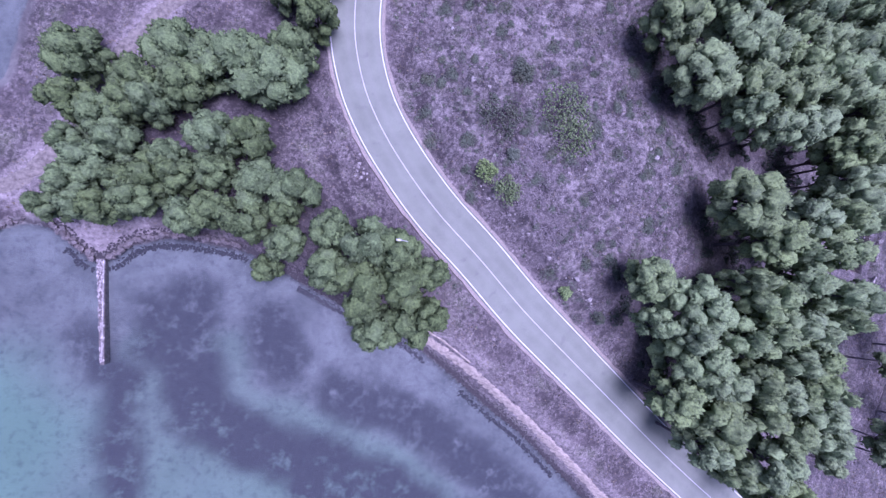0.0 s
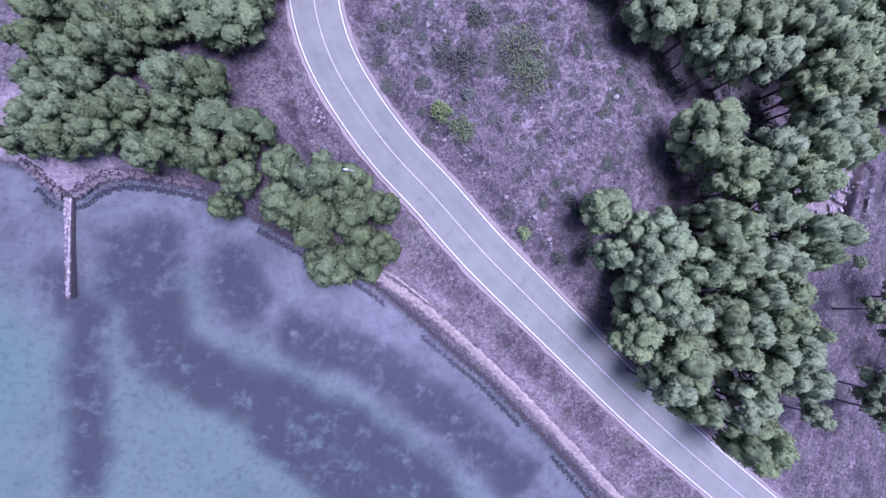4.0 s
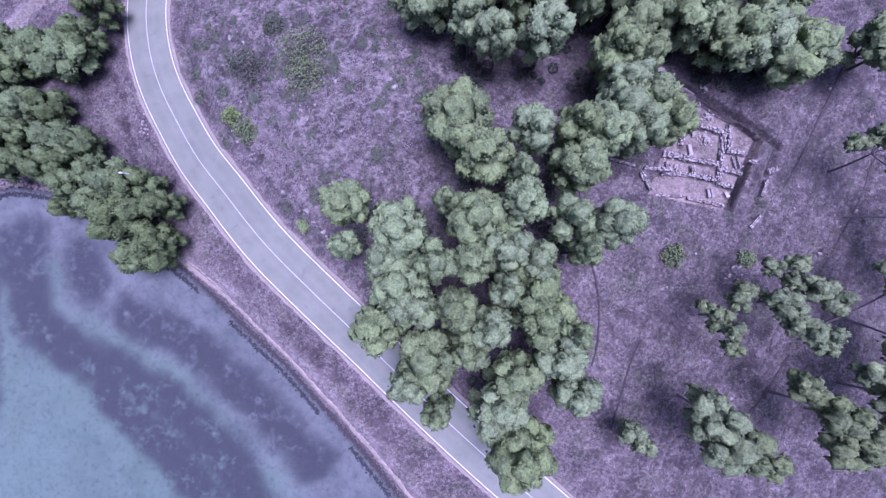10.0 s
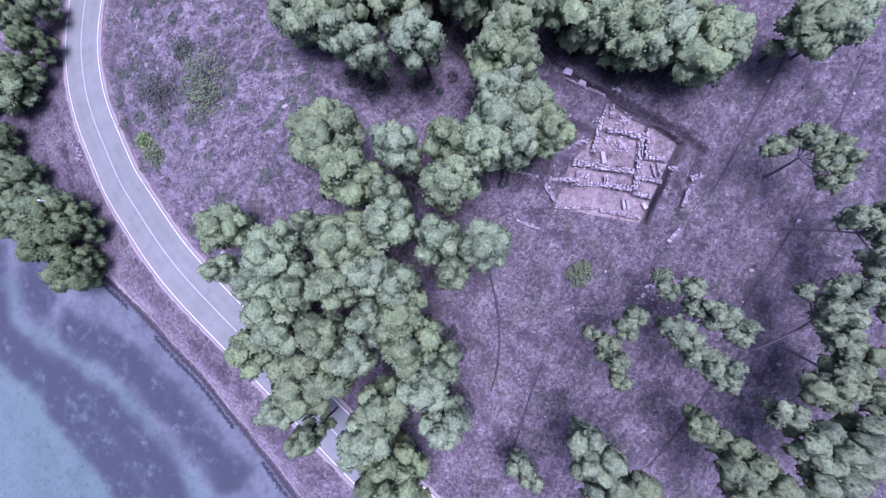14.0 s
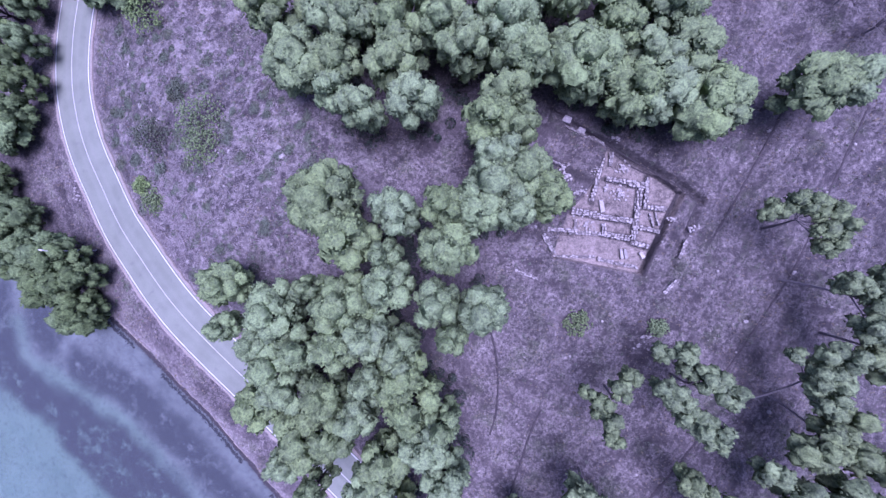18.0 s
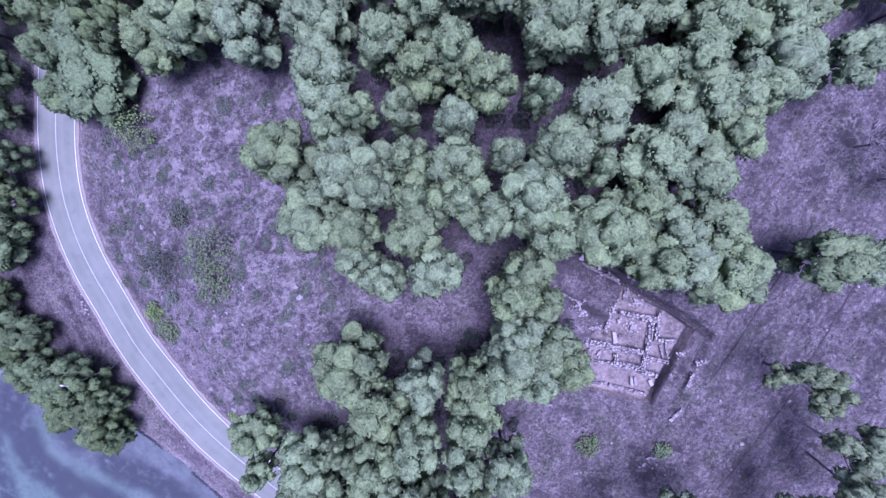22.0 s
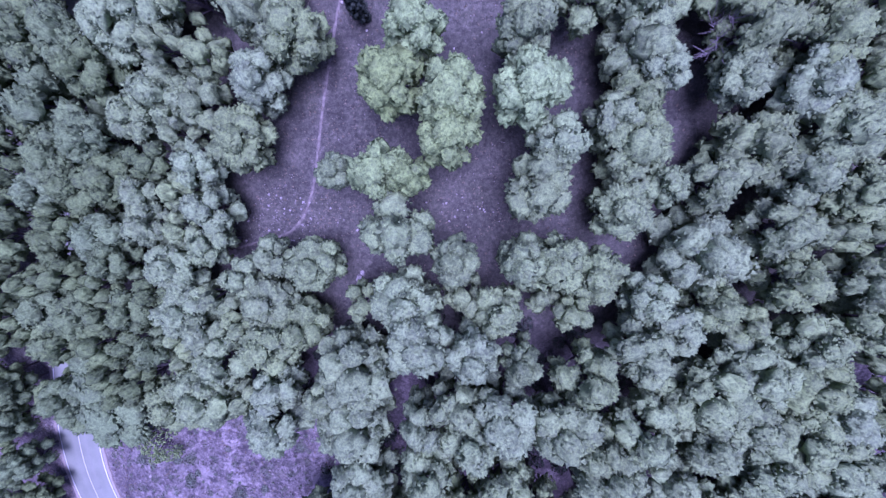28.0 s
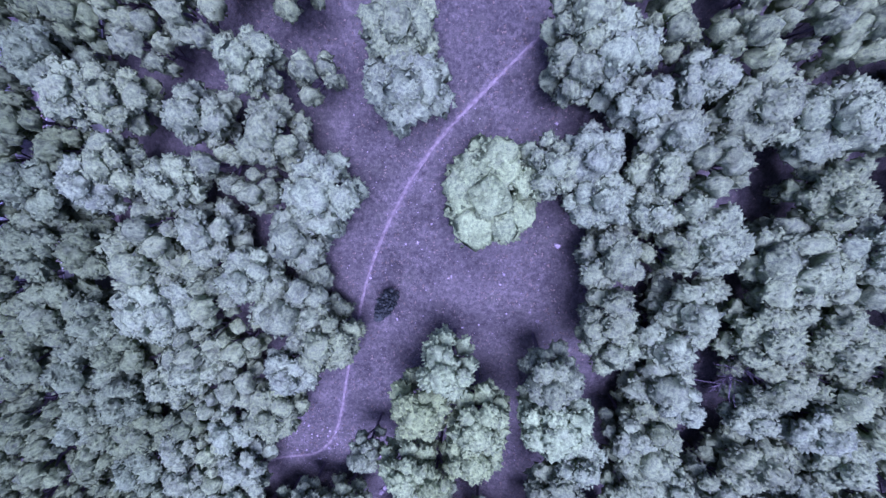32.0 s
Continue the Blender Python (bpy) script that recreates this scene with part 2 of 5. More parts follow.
def smooth_line(points, step=0.5):
    """A Catmull-Rom line through the points, at even steps."""
    p = np.array(points, float)
    p = np.vstack([2 * p[0] - p[1], p, 2 * p[-1] - p[-2]])
    out = []
    for i in range(1, len(p) - 2):
        a, b, c, d = p[i - 1:i + 3]
        for s in np.linspace(0, 1, max(2, int(np.linalg.norm(c - b) / step)), endpoint=False):
            out.append(0.5 * (2 * b + (c - a) * s + (2 * a - 5 * b + 4 * c - d) * s * s + (3 * b - a - 3 * c + d) * s ** 3))
    out.append(p[-2])
    return np.array(out)


def distance_to(line, x, y):
    """Distance from the points x, y to a polyline, and the index of its nearest piece."""
    best, piece = np.full(x.shape, 1e9), np.zeros(x.shape, int)
    for i in range(len(line) - 1):
        (ax, ay), (bx, by) = line[i][:2], line[i + 1][:2]
        dx, dy = bx - ax, by - ay
        s = np.clip(((x - ax) * dx + (y - ay) * dy) / (dx * dx + dy * dy + 1e-9), 0, 1)
        d = np.hypot(x - ax - s * dx, y - ay - s * dy)
        near = d < best
        best, piece = np.where(near, d, best), np.where(near, i, piece)
    return best, piece


def ease(v):
    v = np.clip(v, 0, 1)
    return v * v * (3 - 2 * v)


def wobble(x, y, scale, seed=0.0):
    """Cheap smooth noise on arrays, about -1 to 1."""
    s = scale
    return (np.sin(x * s + 1.7 * np.sin(y * s * 0.7 + seed) + seed) + np.sin(y * s * 1.1 + 1.3 * np.sin(x * s * 0.8 + 2 + seed))
            + 0.5 * np.sin((x + y) * s * 2.1 + seed * 3) + 0.5 * np.sin((x - 1.3 * y) * s * 1.9 + seed)) / 3

# ---- the lie of the land ----
SEA = -1.9
COAST = [(30, 330), (14, 140), (11, 104), (6, 90), (0, 79), (-10, 60), (-23, 40), (-31.5, 26), (-33.5, 16.5), (-40, 14.5), (-44, 9), (-40, 4.5),
         (-35, 2.9), (-31.8, 3.8), (-29.4, 3.2), (-26.4, 0.2), (-25.1, 0.2), (-23.1, 1.8), (-19.9, 2.4), (-15.8, 1.8), (-12.5, 0.9),
         (-7, -2.5), (-1, -6), (3.5, -8.6), (8.0, -12.2), (13.6, -17.4), (19.0, -22.2), (23.6, -27.2), (28.4, -32.2), (33.5, -38.2),
         (41, -48), (60, -72), (90, -110), (200, -330)]
ROAD = smooth_line([(26, 130), (17, 95), (9, 66), (4, 52), (1.0, 41), (-0.9, 33), (-1.5, 26), (-0.6, 20), (1.3, 15), (4.2, 10), (7.7, 5), (12.0, 0.1), (17.4, -6.2), (23.2, -12.0),
                    (29.6, -18.2), (36.4, -24.8), (44.2, -31.9), (56, -42), (75, -58), (110, -88)], 1.0)
ROAD_HALF = 3.1
DIRT = smooth_line([(0.5, -5.2), (4.0, -7.4), (11.4, -11.9), (18.3, -18.5), (23.8, -24.3), (28.8, -29.8), (34.5, -36.0), (44, -46.5)], 1.0)
SAND_PATH = smooth_line([(-16, 30), (-20.7, 25), (-24.1, 20.1), (-26.4, 16.4), (-29.5, 10.2), (-33, 6.8), (-40, 8)], 1.0)
FOOTPATH = smooth_line([(62, 103), (55.7, 97), (50.5, 92.4), (46, 88), (42.6, 83), (40.2, 78), (38.4, 72.6), (36.6, 66), (35.0, 60.2), (32.6, 57), (28.9, 56), (25, 55)], 1.0)
RUIN = [(68.8, 7.4), (70.6, 11.6), (71.8, 11.2), (78.8, 6.0), (73.8, -2.9), (64.2, -0.7), (66.2, 4.6)]
DITCH = [(66.5, 14.2), (70.7, 11.9), (74.1, 9.6), (77.4, 7.6), (80.4, 5.1)]
OUTER_DITCH = [(80.2, 5.0), (78.0, 0.6), (76.2, -3.6)]
RUIN_WALLS = [(68.9, 5.6, 70.2, 10.5, 0.5), (70.5, 8.1, 72.9, 7.5, 0.55), (72.9, 7.4, 74.8, 7.1, 0.7), (74.2, 7.2, 73.3, 1.0, 0.6), (75.0, 8.0, 74.6, 4.8, 0.45), (69.3, 3.9, 73.2, 3.1, 0.6), (66.7, 4.6, 69.3, 4.0, 0.7),
              (73.2, 2.6, 76.1, 1.9, 0.5), (74.4, 4.7, 76.9, 4.4, 0.5), (70.1, 1.8, 72.9, 1.2, 0.6), (73.0, 0.8, 74.9, 0.2, 0.55)]
RUIN_EDGES = [(70.1, 3.0, 70.1, 1.8, 0.45), (66.3, 2.1, 70.1, 1.8, 0.5), (64.4, -0.6, 69.1, -0.8, 0.35), (69.4, -1.0, 73.6, -2.1, 0.45), (71.0, 9.5, 71.2, 11.1, 0.45),
              (67.1, 3.6, 67.1, 2.4, 0.4), (77.7, -1.1, 78.5, 0.9, 0.4), (75.9, -4.9, 77.3, -3.5, 0.4), (68.9, 12.8, 70.2, 11.9, 0.5), (63.7, 2.5, 67.0, 2.2, 0.45), (63.3, 2.0, 64.4, -0.3, 0.5), (59.0, 4.0, 62.6, 2.7, 0.35), (58.9, 3.9, 58.6, 1.9, 0.3), (60.0, -2.1, 62.6, -3.1, 0.35), (75.1, 4.0, 75.5, 2.4, 0.25), (75.7, 4.1, 76.0, 2.6, 0.22), (66.0, 14.2, 70.2, 11.6, 0.3), (63.8, 10.6, 66.0, 9.4, 0.25)]
WEED = [([(-18.4, -5.1), (-18.7, -11.5), (-17.4, -16.1), (-12.8, -20), (-5.5, -23.2), (2, -27.2), (10, -33.5), (14, -40)], 1.9),
        ([(-10.2, -7.3), (-9.4, -11.6)], 1.5), ([(-3.4, -15.3), (5.2, -19.4), (14.5, -26.8), (22, -34.2)], 1.4),
        ([(-24.3, -12.3), (-24.6, -19.9), (-24.6, -30)], 0.7), ([(-27, -7.8), (-26.2, -11.1)], 0.5), ([(-6, -26.5), (2, -33), (8, -40)], 1.6), ([(-21.6, -5), (-21.8, -9)], 0.5)]
SANDBAR = [([(-15.1, -9.6), (-14.4, -15.6), (-6.9, -19.0), (0.6, -23.2), (8, -29)], 0.9), ([(-17.2, -13), (-15.8, -20.5), (-10.8, -26.2), (-3, -31), (4, -36), (10, -42)], 1.2), ([(-22, -9), (-22, -20), (-20, -30)], 1.2)]


def rise(x, y):
    """The bare land, without shore and road."""
    return (0.46 + 4.1 * np.exp(-(((x - 30.4) / 16) ** 2 + ((y - 5) / 16) ** 2)) - 1.2 * ease((x - 72) / 22)
            - 1.75 * ease((15 - x) / 17) * ease((y + 4) / 12)
            + 0.10 * wobble(x, y, 0.35) + 0.05 * wobble(x, y, 1.1, 2.0))


def seaward(x, y):
    """Distance inland from the coast; negative on the water."""
    d, i = distance_to(COAST, x, y)
    inside = np.zeros(x.shape, bool)
    ring = COAST + [(-900, -330), (-900, 330)]
    for (ax, ay), (bx, by) in zip(ring, ring[1:] + ring[:1]):
        if ay != by:
            cross = ((ay > y) != (by > y)) & (x < (bx - ax) * (y - ay) / (by - ay) + ax)
            inside ^= cross
    return np.where(inside, -d, d)


def in_ring(ring, x, y):
    inside = np.zeros(x.shape, bool)
    for (ax, ay), (bx, by) in zip(ring, ring[1:] + ring[:1]):
        if ay != by:
            inside ^= ((ay > y) != (by > y)) & (x < (bx - ax) * (y - ay) / (by - ay) + ax)
    return inside


ROAD_Z = rise(ROAD[:, 0], ROAD[:, 1])
ROAD_Z = np.convolve(np.pad(ROAD_Z, 6, mode="edge"), np.ones(13) / 13, mode="valid") + 0.1


def land(x, y):
    x, y = np.asarray(x, float), np.asarray(y, float)
    z = rise(x, y)
    d, i = distance_to(ROAD, x, y)
    z = z + (ROAD_Z[np.minimum(i, len(ROAD_Z) - 1)] - 0.12 - z) * (1 - ease((d - 3.6) / 3.5))
    s = seaward(x, y) + 0.25 * wobble(x, y, 0.9, 1.0)
    shore = SEA + 0.12 + (z - SEA - 0.12) * ease(s / 3.2)
    bed = SEA - 0.22 - 0.05 * np.clip(-s, 0, 60) - 0.06 * wobble(x, y, 0.5, 3.0)
    z = np.where(s > 0, shore, SEA + 0.12 + (bed - SEA - 0.12) * ease(-s / 1.0))
    near = (np.abs(x - 72) < 14) & (np.abs(y - 4) < 14)
    if near.any():
        px, py = x[near], y[near]
        d, _ = distance_to(RUIN + RUIN[:1], px, py)
        cut = 1.1 * np.where(in_ring(RUIN, px, py), ease(d / 0.3 + 0.2), 0)
        for line, deep, wide in ((DITCH, 0.85, 0.4), (OUTER_DITCH, 0.4, 0.4)):
            cut = np.maximum(cut, deep * np.exp(-(distance_to(line, px, py)[0] / wide) ** 2))
        cut = cut - 0.5 * np.exp(-((px - 68.6) ** 2 + (py - 10.6) ** 2) / 3.0)
        z[near] -= cut
    return z


def height(x, y):
    return float(land(np.array([x]), np.array([y]))[0])

# ---- where the trees stand: x, y, crown radius, height ----
KNOLL_A = [(41.3, 5.9, 3.2, 9.1), (29.2, -2.4, 2.3, 6.4), (34.4, -5.4, 2.8, 8.1), (29.3, -6.9, 1.5, 7.4), (43.8, 1.4, 2.6, 9.8), (48.5, 4.0, 2.3, 10.5), (52.9, 4.4, 2.0, 11.0), (47.4, 0.2, 1.4, 10.4), (53.1, 0.8, 2.5, 11.1), (43.0, -4.1, 2.8, 10.1), (47.6, -2.9, 2.3, 10.6), (52.1, -4.5, 2.1, 11.1), (56.0, -5.0, 2.3, 11.2), (39.9, -2.8, 1.3, 9.4), (38.8, -9.0, 2.0, 10.0), (42.4, -9.0, 2.1, 10.6), (45.5, -7.7, 2.3, 10.8), (48.5, -8.8, 2.1, 11.1), (34.4, -10.8, 3.0, 9.0), (36.8, -13.4, 2.4, 9.8), (32.6, -15.7, 2.5, 8.8)]
KNOLL_B = [(48.0, -11.4, 2.6, 11.0), (40.8, -13.1, 2.1, 10.6), (43.9, -15.5, 2.2, 10.6), (49.0, -14.5, 2.6, 10.8), (37.5, -18.9, 3.0, 9.7), (35.9, -21.3, 1.9, 9.3), (41.8, -17.3, 2.0, 10.4), (52.3, -16.2, 1.6, 10.7), (50.6, -18.2, 2.6, 10.5), (46.5, -20.3, 2.7, 10.2), (52.1, -21.8, 2.2, 10.1), (44.9, -23.4, 2.7, 10.1), (38.6, -23.7, 1.6, 9.8), (47.2, -27.6, 3.0, 10.1), (45.4, -11.8, 1.8, 10.9), (33.4, -8.4, 1.6, 8.5), (53.5, -7.8, 1.5, 11.3)]
SHORE_A = [(-25.9, 14.3, 2.2, 5.1), (-25.4, 18.7, 2.9, 5.1), (-23.5, 12.8, 2.2, 5.1), (-22.5, 10.5, 2.4, 5.1), (-25.7, 10.4, 1.7, 5.1), (-24.8, 8.8, 2.3, 5.1), (-25.7, 6.6, 2.0, 5.1), (-25.0, 4.9, 1.7, 4.9), (-21.0, 16.6, 2.3, 5.1), (-19.7, 14.6, 2.6, 5.1), (-17.7, 16.7, 2.8, 5.1), (-21.9, 14.5, 2.0, 5.1), (-17.2, 19.8, 3.5, 5.1), (-12.6, 19.0, 4.1, 5.1), (-9.6, 18.8, 3.8, 5.1), (-7.2, 21.3, 2.8, 5.3), (-14.2, 11.8, 2.9, 5.1), (-11.6, 11.8, 2.6, 5.1), (-20.9, 5.4, 2.1, 5.0), (-20.2, 7.7, 2.6, 5.1), (-18.2, 9.8, 1.7, 5.1), (-17.6, 7.8, 2.2, 5.1), (-14.7, 8.3, 2.0, 5.1), (-10.2, 7.1, 3.4, 5.1)]
SHORE_B = [(-6.9, 6.6, 2.7, 5.4), (-8.3, 4.6, 1.7, 4.8), (-17.1, 4.1, 2.0, 4.7), (-14.7, 4.7, 2.2, 4.9), (-11.7, 3.5, 2.3, 4.6), (-8.4, 1.5, 2.3, 4.2), (-10.0, -0.9, 1.8, 3.7), (-3.7, 3.0, 2.3, 5.5), (-22.4, 7.2, 1.4, 5.1), (-23.5, 4.8, 2.0, 4.9), (-27.4, 4.6, 1.6, 4.8), (-0.1, 1.4, 3.0, 6.0), (3.1, 0.6, 2.7, 6.1), (-4.2, -1.5, 2.7, 4.5), (-0.6, -3.1, 3.3, 5.2), (3.9, -2.6, 3.3, 5.7), (6.3, -1.6, 2.0, 5.6), (0.4, -7.1, 3.0, 5.4), (3.8, -7.2, 3.1, 5.7), (6.2, -5.9, 2.1, 5.6)]
EDGE_A = [(87.5, 32.5, 2.3, 7.9)]
MID_E_A = [(76.1, 51.9, 2.3, 6.7), (81.3, 51.6, 2.2, 7.0), (65.3, 50.8, 1.9, 6.8), (44.7, 50.7, 2.7, 7.9), (52.6, 50.2, 2.0, 7.7), (70.2, 50.0, 2.1, 6.7), (67.6, 48.3, 2.1, 6.9), (82.2, 48.3, 2.3, 7.2), (77.9, 47.1, 2.1, 7.2)]
TOP_E_A = [(56.1, 95.0, 2.0, 5.9), (58.0, 93.1, 2.4, 5.9), (55.7, 92.3, 1.8, 5.7), (63.0, 91.6, 1.7, 6.1), (59.6, 90.2, 1.6, 5.9), (66.7, 89.9, 2.4, 6.2), (71.0, 88.8, 2.4, 6.4), (62.2, 88.4, 2.0, 6.0), (57.2, 87.2, 1.9, 5.6), (54.6, 86.5, 1.9, 5.2), (61.2, 86.0, 1.7, 5.9), (72.4, 84.4, 2.1, 6.5), (57.9, 84.2, 1.9, 5.7), (63.2, 84.1, 1.5, 6.1), (61.2, 83.8, 1.5, 5.9), (65.7, 81.4, 2.3, 6.2), (75.2, 81.0, 1.9, 6.6)]
FIELD_A = [(89.8, 14.8, 2.1, 8.3), (86.7, 14.7, 2.6, 8.4)]
TOP_W_A = [(44.7, 95.6, 2.1, 5.9), (19.7, 94.8, 2.3, 6.5), (34.7, 93.8, 1.8, 6.1), (21.4, 92.6, 2.0, 6.4), (44.8, 92.1, 2.6, 5.7), (24.9, 91.8, 2.0, 6.4), (30.3, 90.9, 2.1, 6.2), (35.4, 89.1, 2.3, 6.0), (23.2, 87.6, 1.9, 6.4), (27.2, 86.3, 1.9, 6.3), (20.8, 86.1, 2.1, 6.4), (16.0, 85.7, 2.6, 6.5), (38.0, 85.1, 2.7, 5.8), (29.3, 82.3, 2.4, 6.3), (13.9, 81.7, 2.7, 6.5), (35.4, 81.5, 2.5, 6.0), (18.5, 80.8, 2.2, 6.5)]
HIGH_E_A = [(71.9, 79.9, 2.9, 6.5), (59.4, 79.7, 2.3, 5.9), (70.7, 74.4, 2.6, 6.6), (75.5, 73.9, 2.4, 6.7), (71.5, 70.8, 2.4, 6.6), (75.9, 69.5, 2.4, 6.7), (75.6, 66.6, 2.4, 6.7)]
HIGH_W_A = [(23.1, 79.8, 2.7, 6.4), (31.4, 78.9, 2.0, 6.3), (24.6, 76.4, 2.3, 6.5), (13.9, 75.2, 2.9, 6.4), (22.4, 75.1, 2.8, 6.5), (16.9, 74.8, 2.2, 6.4), (18.8, 71.6, 2.4, 6.4), (9.2, 70.6, 3.1, 6.3), (13.3, 69.7, 3.0, 6.3), (17.3, 66.6, 2.2, 6.3)]
UP_E_A = [(78.5, 63.3, 2.5, 6.8), (76.3, 59.8, 2.1, 6.6), (80.2, 58.8, 2.1, 6.8), (75.0, 56.4, 2.4, 6.4)]
MID_W_A = [(32.0, 50.9, 2.6, 6.9), (23.3, 50.4, 2.4, 6.7), (18.0, 50.1, 2.3, 6.4), (5.7, 49.8, 2.6, 5.8), (11.0, 49.8, 2.5, 5.9), (34.8, 48.8, 2.3, 7.3), (25.9, 48.2, 2.4, 7.0), (19.3, 46.3, 1.8, 6.6), (4.6, 45.3, 2.7, 5.4), (9.8, 41.8, 3.6, 4.9), (20.4, 40.1, 2.6, 6.6), (9.8, 37.8, 4.4, 5.0), (4.8, 37.5, 2.5, 5.1)]
UP_W_A = [(12.3, 65.5, 2.5, 6.1), (14.4, 61.9, 2.6, 5.9), (9.7, 61.8, 1.9, 5.8), (20.9, 58.5, 2.1, 6.3), (14.7, 57.6, 2.7, 5.5), (9.2, 57.3, 2.2, 5.7), (16.8, 54.9, 2.0, 6.0), (22.9, 54.3, 2.4, 6.6)]
FRINGE_A = [(42.7, 25.2, 2.9, 10.0), (52.7, 25.2, 2.4, 10.5), (48.3, 25.9, 1.7, 10.5), (56.8, 25.6, 1.5, 10.5), (61.6, 26.2, 2.4, 10.5), (65.4, 24.2, 1.6, 9.7), (70.3, 24.6, 2.6, 8.5), (74.8, 23.4, 2.3, 8.0), (34.7, 27.0, 2.8, 8.5), (43.4, 30.5, 1.7, 10.5), (47.6, 30.3, 1.7, 10.6), (52.3, 29.1, 1.8, 10.6), (55.7, 31.8, 2.2, 10.6)]
FRINGE_B = [(65.7, 28.8, 2.7, 9.6), (60.4, 30.6, 1.4, 10.5), (72.7, 26.3, 2.2, 8.1), (77.3, 26.7, 2.4, 8.0), (74.6, 29.5, 2.2, 8.0), (79.7, 29.6, 1.9, 8.1), (40.0, 32.0, 2.5, 9.7), (49.7, 33.2, 2.2, 10.6), (53.0, 35.0, 2.2, 10.6), (39.9, 35.1, 2.5, 9.8), (46.1, 36.4, 2.2, 10.6), (62.1, 36.1, 2.7, 10.5), (66.5, 35.5, 2.1, 9.4), (69.4, 32.0, 2.4, 8.8), (74.7, 33.1, 2.4, 8.0), (80.9, 32.2, 3.0, 8.1), (77.8, 30.1, 2.2, 8.0), (39.8, 40.0, 2.8, 9.4), (46.0, 41.2, 1.8, 10.1), (50.0, 39.2, 2.2, 10.3), (53.2, 41.7, 2.7, 9.9), (49.3, 42.6, 2.0, 9.9), (57.5, 40.6, 2.7, 10.0), (64.5, 39.6, 2.5, 9.5)]
FRINGE_C = [(69.7, 41.2, 3.2, 8.1), (70.8, 38.0, 2.2, 8.2), (73.5, 39.7, 2.2, 7.6), (78.2, 38.5, 3.0, 7.7), (75.5, 36.4, 2.2, 7.9), (80.6, 35.7, 2.4, 8.0), (60.0, 39.3, 2.0, 10.2), (32.0, 39.2, 2.7, 8.6), (40.2, 45.1, 3.1, 8.9), (37.4, 42.4, 1.9, 8.5), (32.6, 43.1, 2.2, 8.2), (24.1, 41.8, 2.8, 8.3), (32.3, 47.0, 2.4, 7.9), (27.1, 45.6, 2.2, 7.9), (46.0, 47.5, 2.5, 9.5), (50.3, 46.7, 2.1, 9.5), (54.8, 46.4, 1.5, 9.5), (60.1, 44.7, 2.2, 9.5), (64.3, 46.7, 2.4, 8.8), (74.8, 44.2, 3.0, 7.1), (79.6, 42.9, 2.8, 7.2), (81.3, 40.6, 2.2, 7.5), (82.5, 37.0, 2.2, 8.0), (40.7, 28.4, 1.6, 9.7)]
CLEARING_A = [(40.0, 62.4, 1.4, 6.7), (44.9, 57.2, 2.5, 8.4), (54.7, 71.6, 1.9, 8.4), (34.7, 75.3, 2.9, 6.3), (37.1, 73.2, 2.5, 6.5), (33.6, 70.1, 2.2, 6.2), (31.1, 65.7, 2.4, 6.1), (24.4, 70.1, 2.8, 5.7), (36.6, 54.5, 2.2, 6.6), (27.4, 59.7, 2.2, 6.0), (26.9, 56.4, 1.8, 6.0), (49.7, 55.0, 1.8, 8.4), (56.0, 60.1, 2.5, 8.1), (63.8, 63.0, 2.7, 6.3), (62.1, 65.4, 1.7, 6.3), (63.2, 58.2, 2.2, 6.3), (69.7, 60.2, 2.2, 6.1)]
CLEARING_B = [(69.9, 54.6, 3.2, 6.1), (72.7, 62.3, 2.7, 6.0), (63.4, 66.5, 2.0, 6.3), (58.9, 76.0, 1.9, 6.8), (59.4, 73.7, 1.8, 6.7), (63.8, 74.0, 2.7, 6.2), (63.6, 70.3, 2.6, 6.2), (65.4, 68.4, 1.7, 6.2), (65.4, 76.4, 2.7, 6.2), (57.6, 63.8, 1.9, 7.5), (57.9, 54.0, 2.1, 7.5), (61.1, 52.5, 2.2, 6.4), (55.1, 54.6, 1.8, 8.4), (26.8, 63.5, 2.0, 5.9), (21.4, 67.9, 2.0, 5.7), (18.4, 62.6, 2.2, 5.7), (21.4, 61.1, 2.0, 5.7), (33.1, 55.5, 1.7, 6.3), (30.0, 53.3, 1.7, 6.2), (65.9, 59.9, 1.5, 6.2), (70.7, 67.2, 1.8, 6.0)]
FRONT_A = [(37.8, 21.1, 3.0, 8.2), (42.3, 18.8, 2.2, 9.3), (48.3, 19.0, 2.7, 10.1), (45.2, 14.4, 2.0, 9.5), (50.4, 15.1, 2.4, 10.1), (42.3, 16.2, 1.7, 8.9), (55.4, 19.7, 2.2, 10.5), (60.0, 21.6, 2.9, 10.5), (61.1, 18.3, 2.2, 10.5), (66.7, 18.9, 3.2, 9.4), (69.6, 20.4, 2.1, 8.7), (72.7, 18.5, 2.1, 8.1), (71.3, 15.4, 2.7, 8.3), (73.9, 14.5, 2.4, 8.1), (77.7, 14.4, 3.2, 8.0), (76.5, 18.5, 2.4, 8.0), (58.9, 14.7, 2.4, 10.5), (57.6, 12.3, 2.3, 10.4), (58.0, 9.3, 2.0, 10.4), (57.4, 6.1, 2.8, 10.4), (60.9, 7.2, 2.5, 10.4), (62.8, 5.4, 2.0, 10.3), (56.1, 4.3, 2.2, 10.3), (59.6, 4.0, 1.9, 10.4), (60.0, 11.7, 1.8, 10.4), (53.0, 21.8, 2.2, 10.5), (48.5, 22.2, 2.2, 10.3), (79.3, 13.5, 2.1, 8.0), (44.3, 23.0, 2.2, 10.2)]
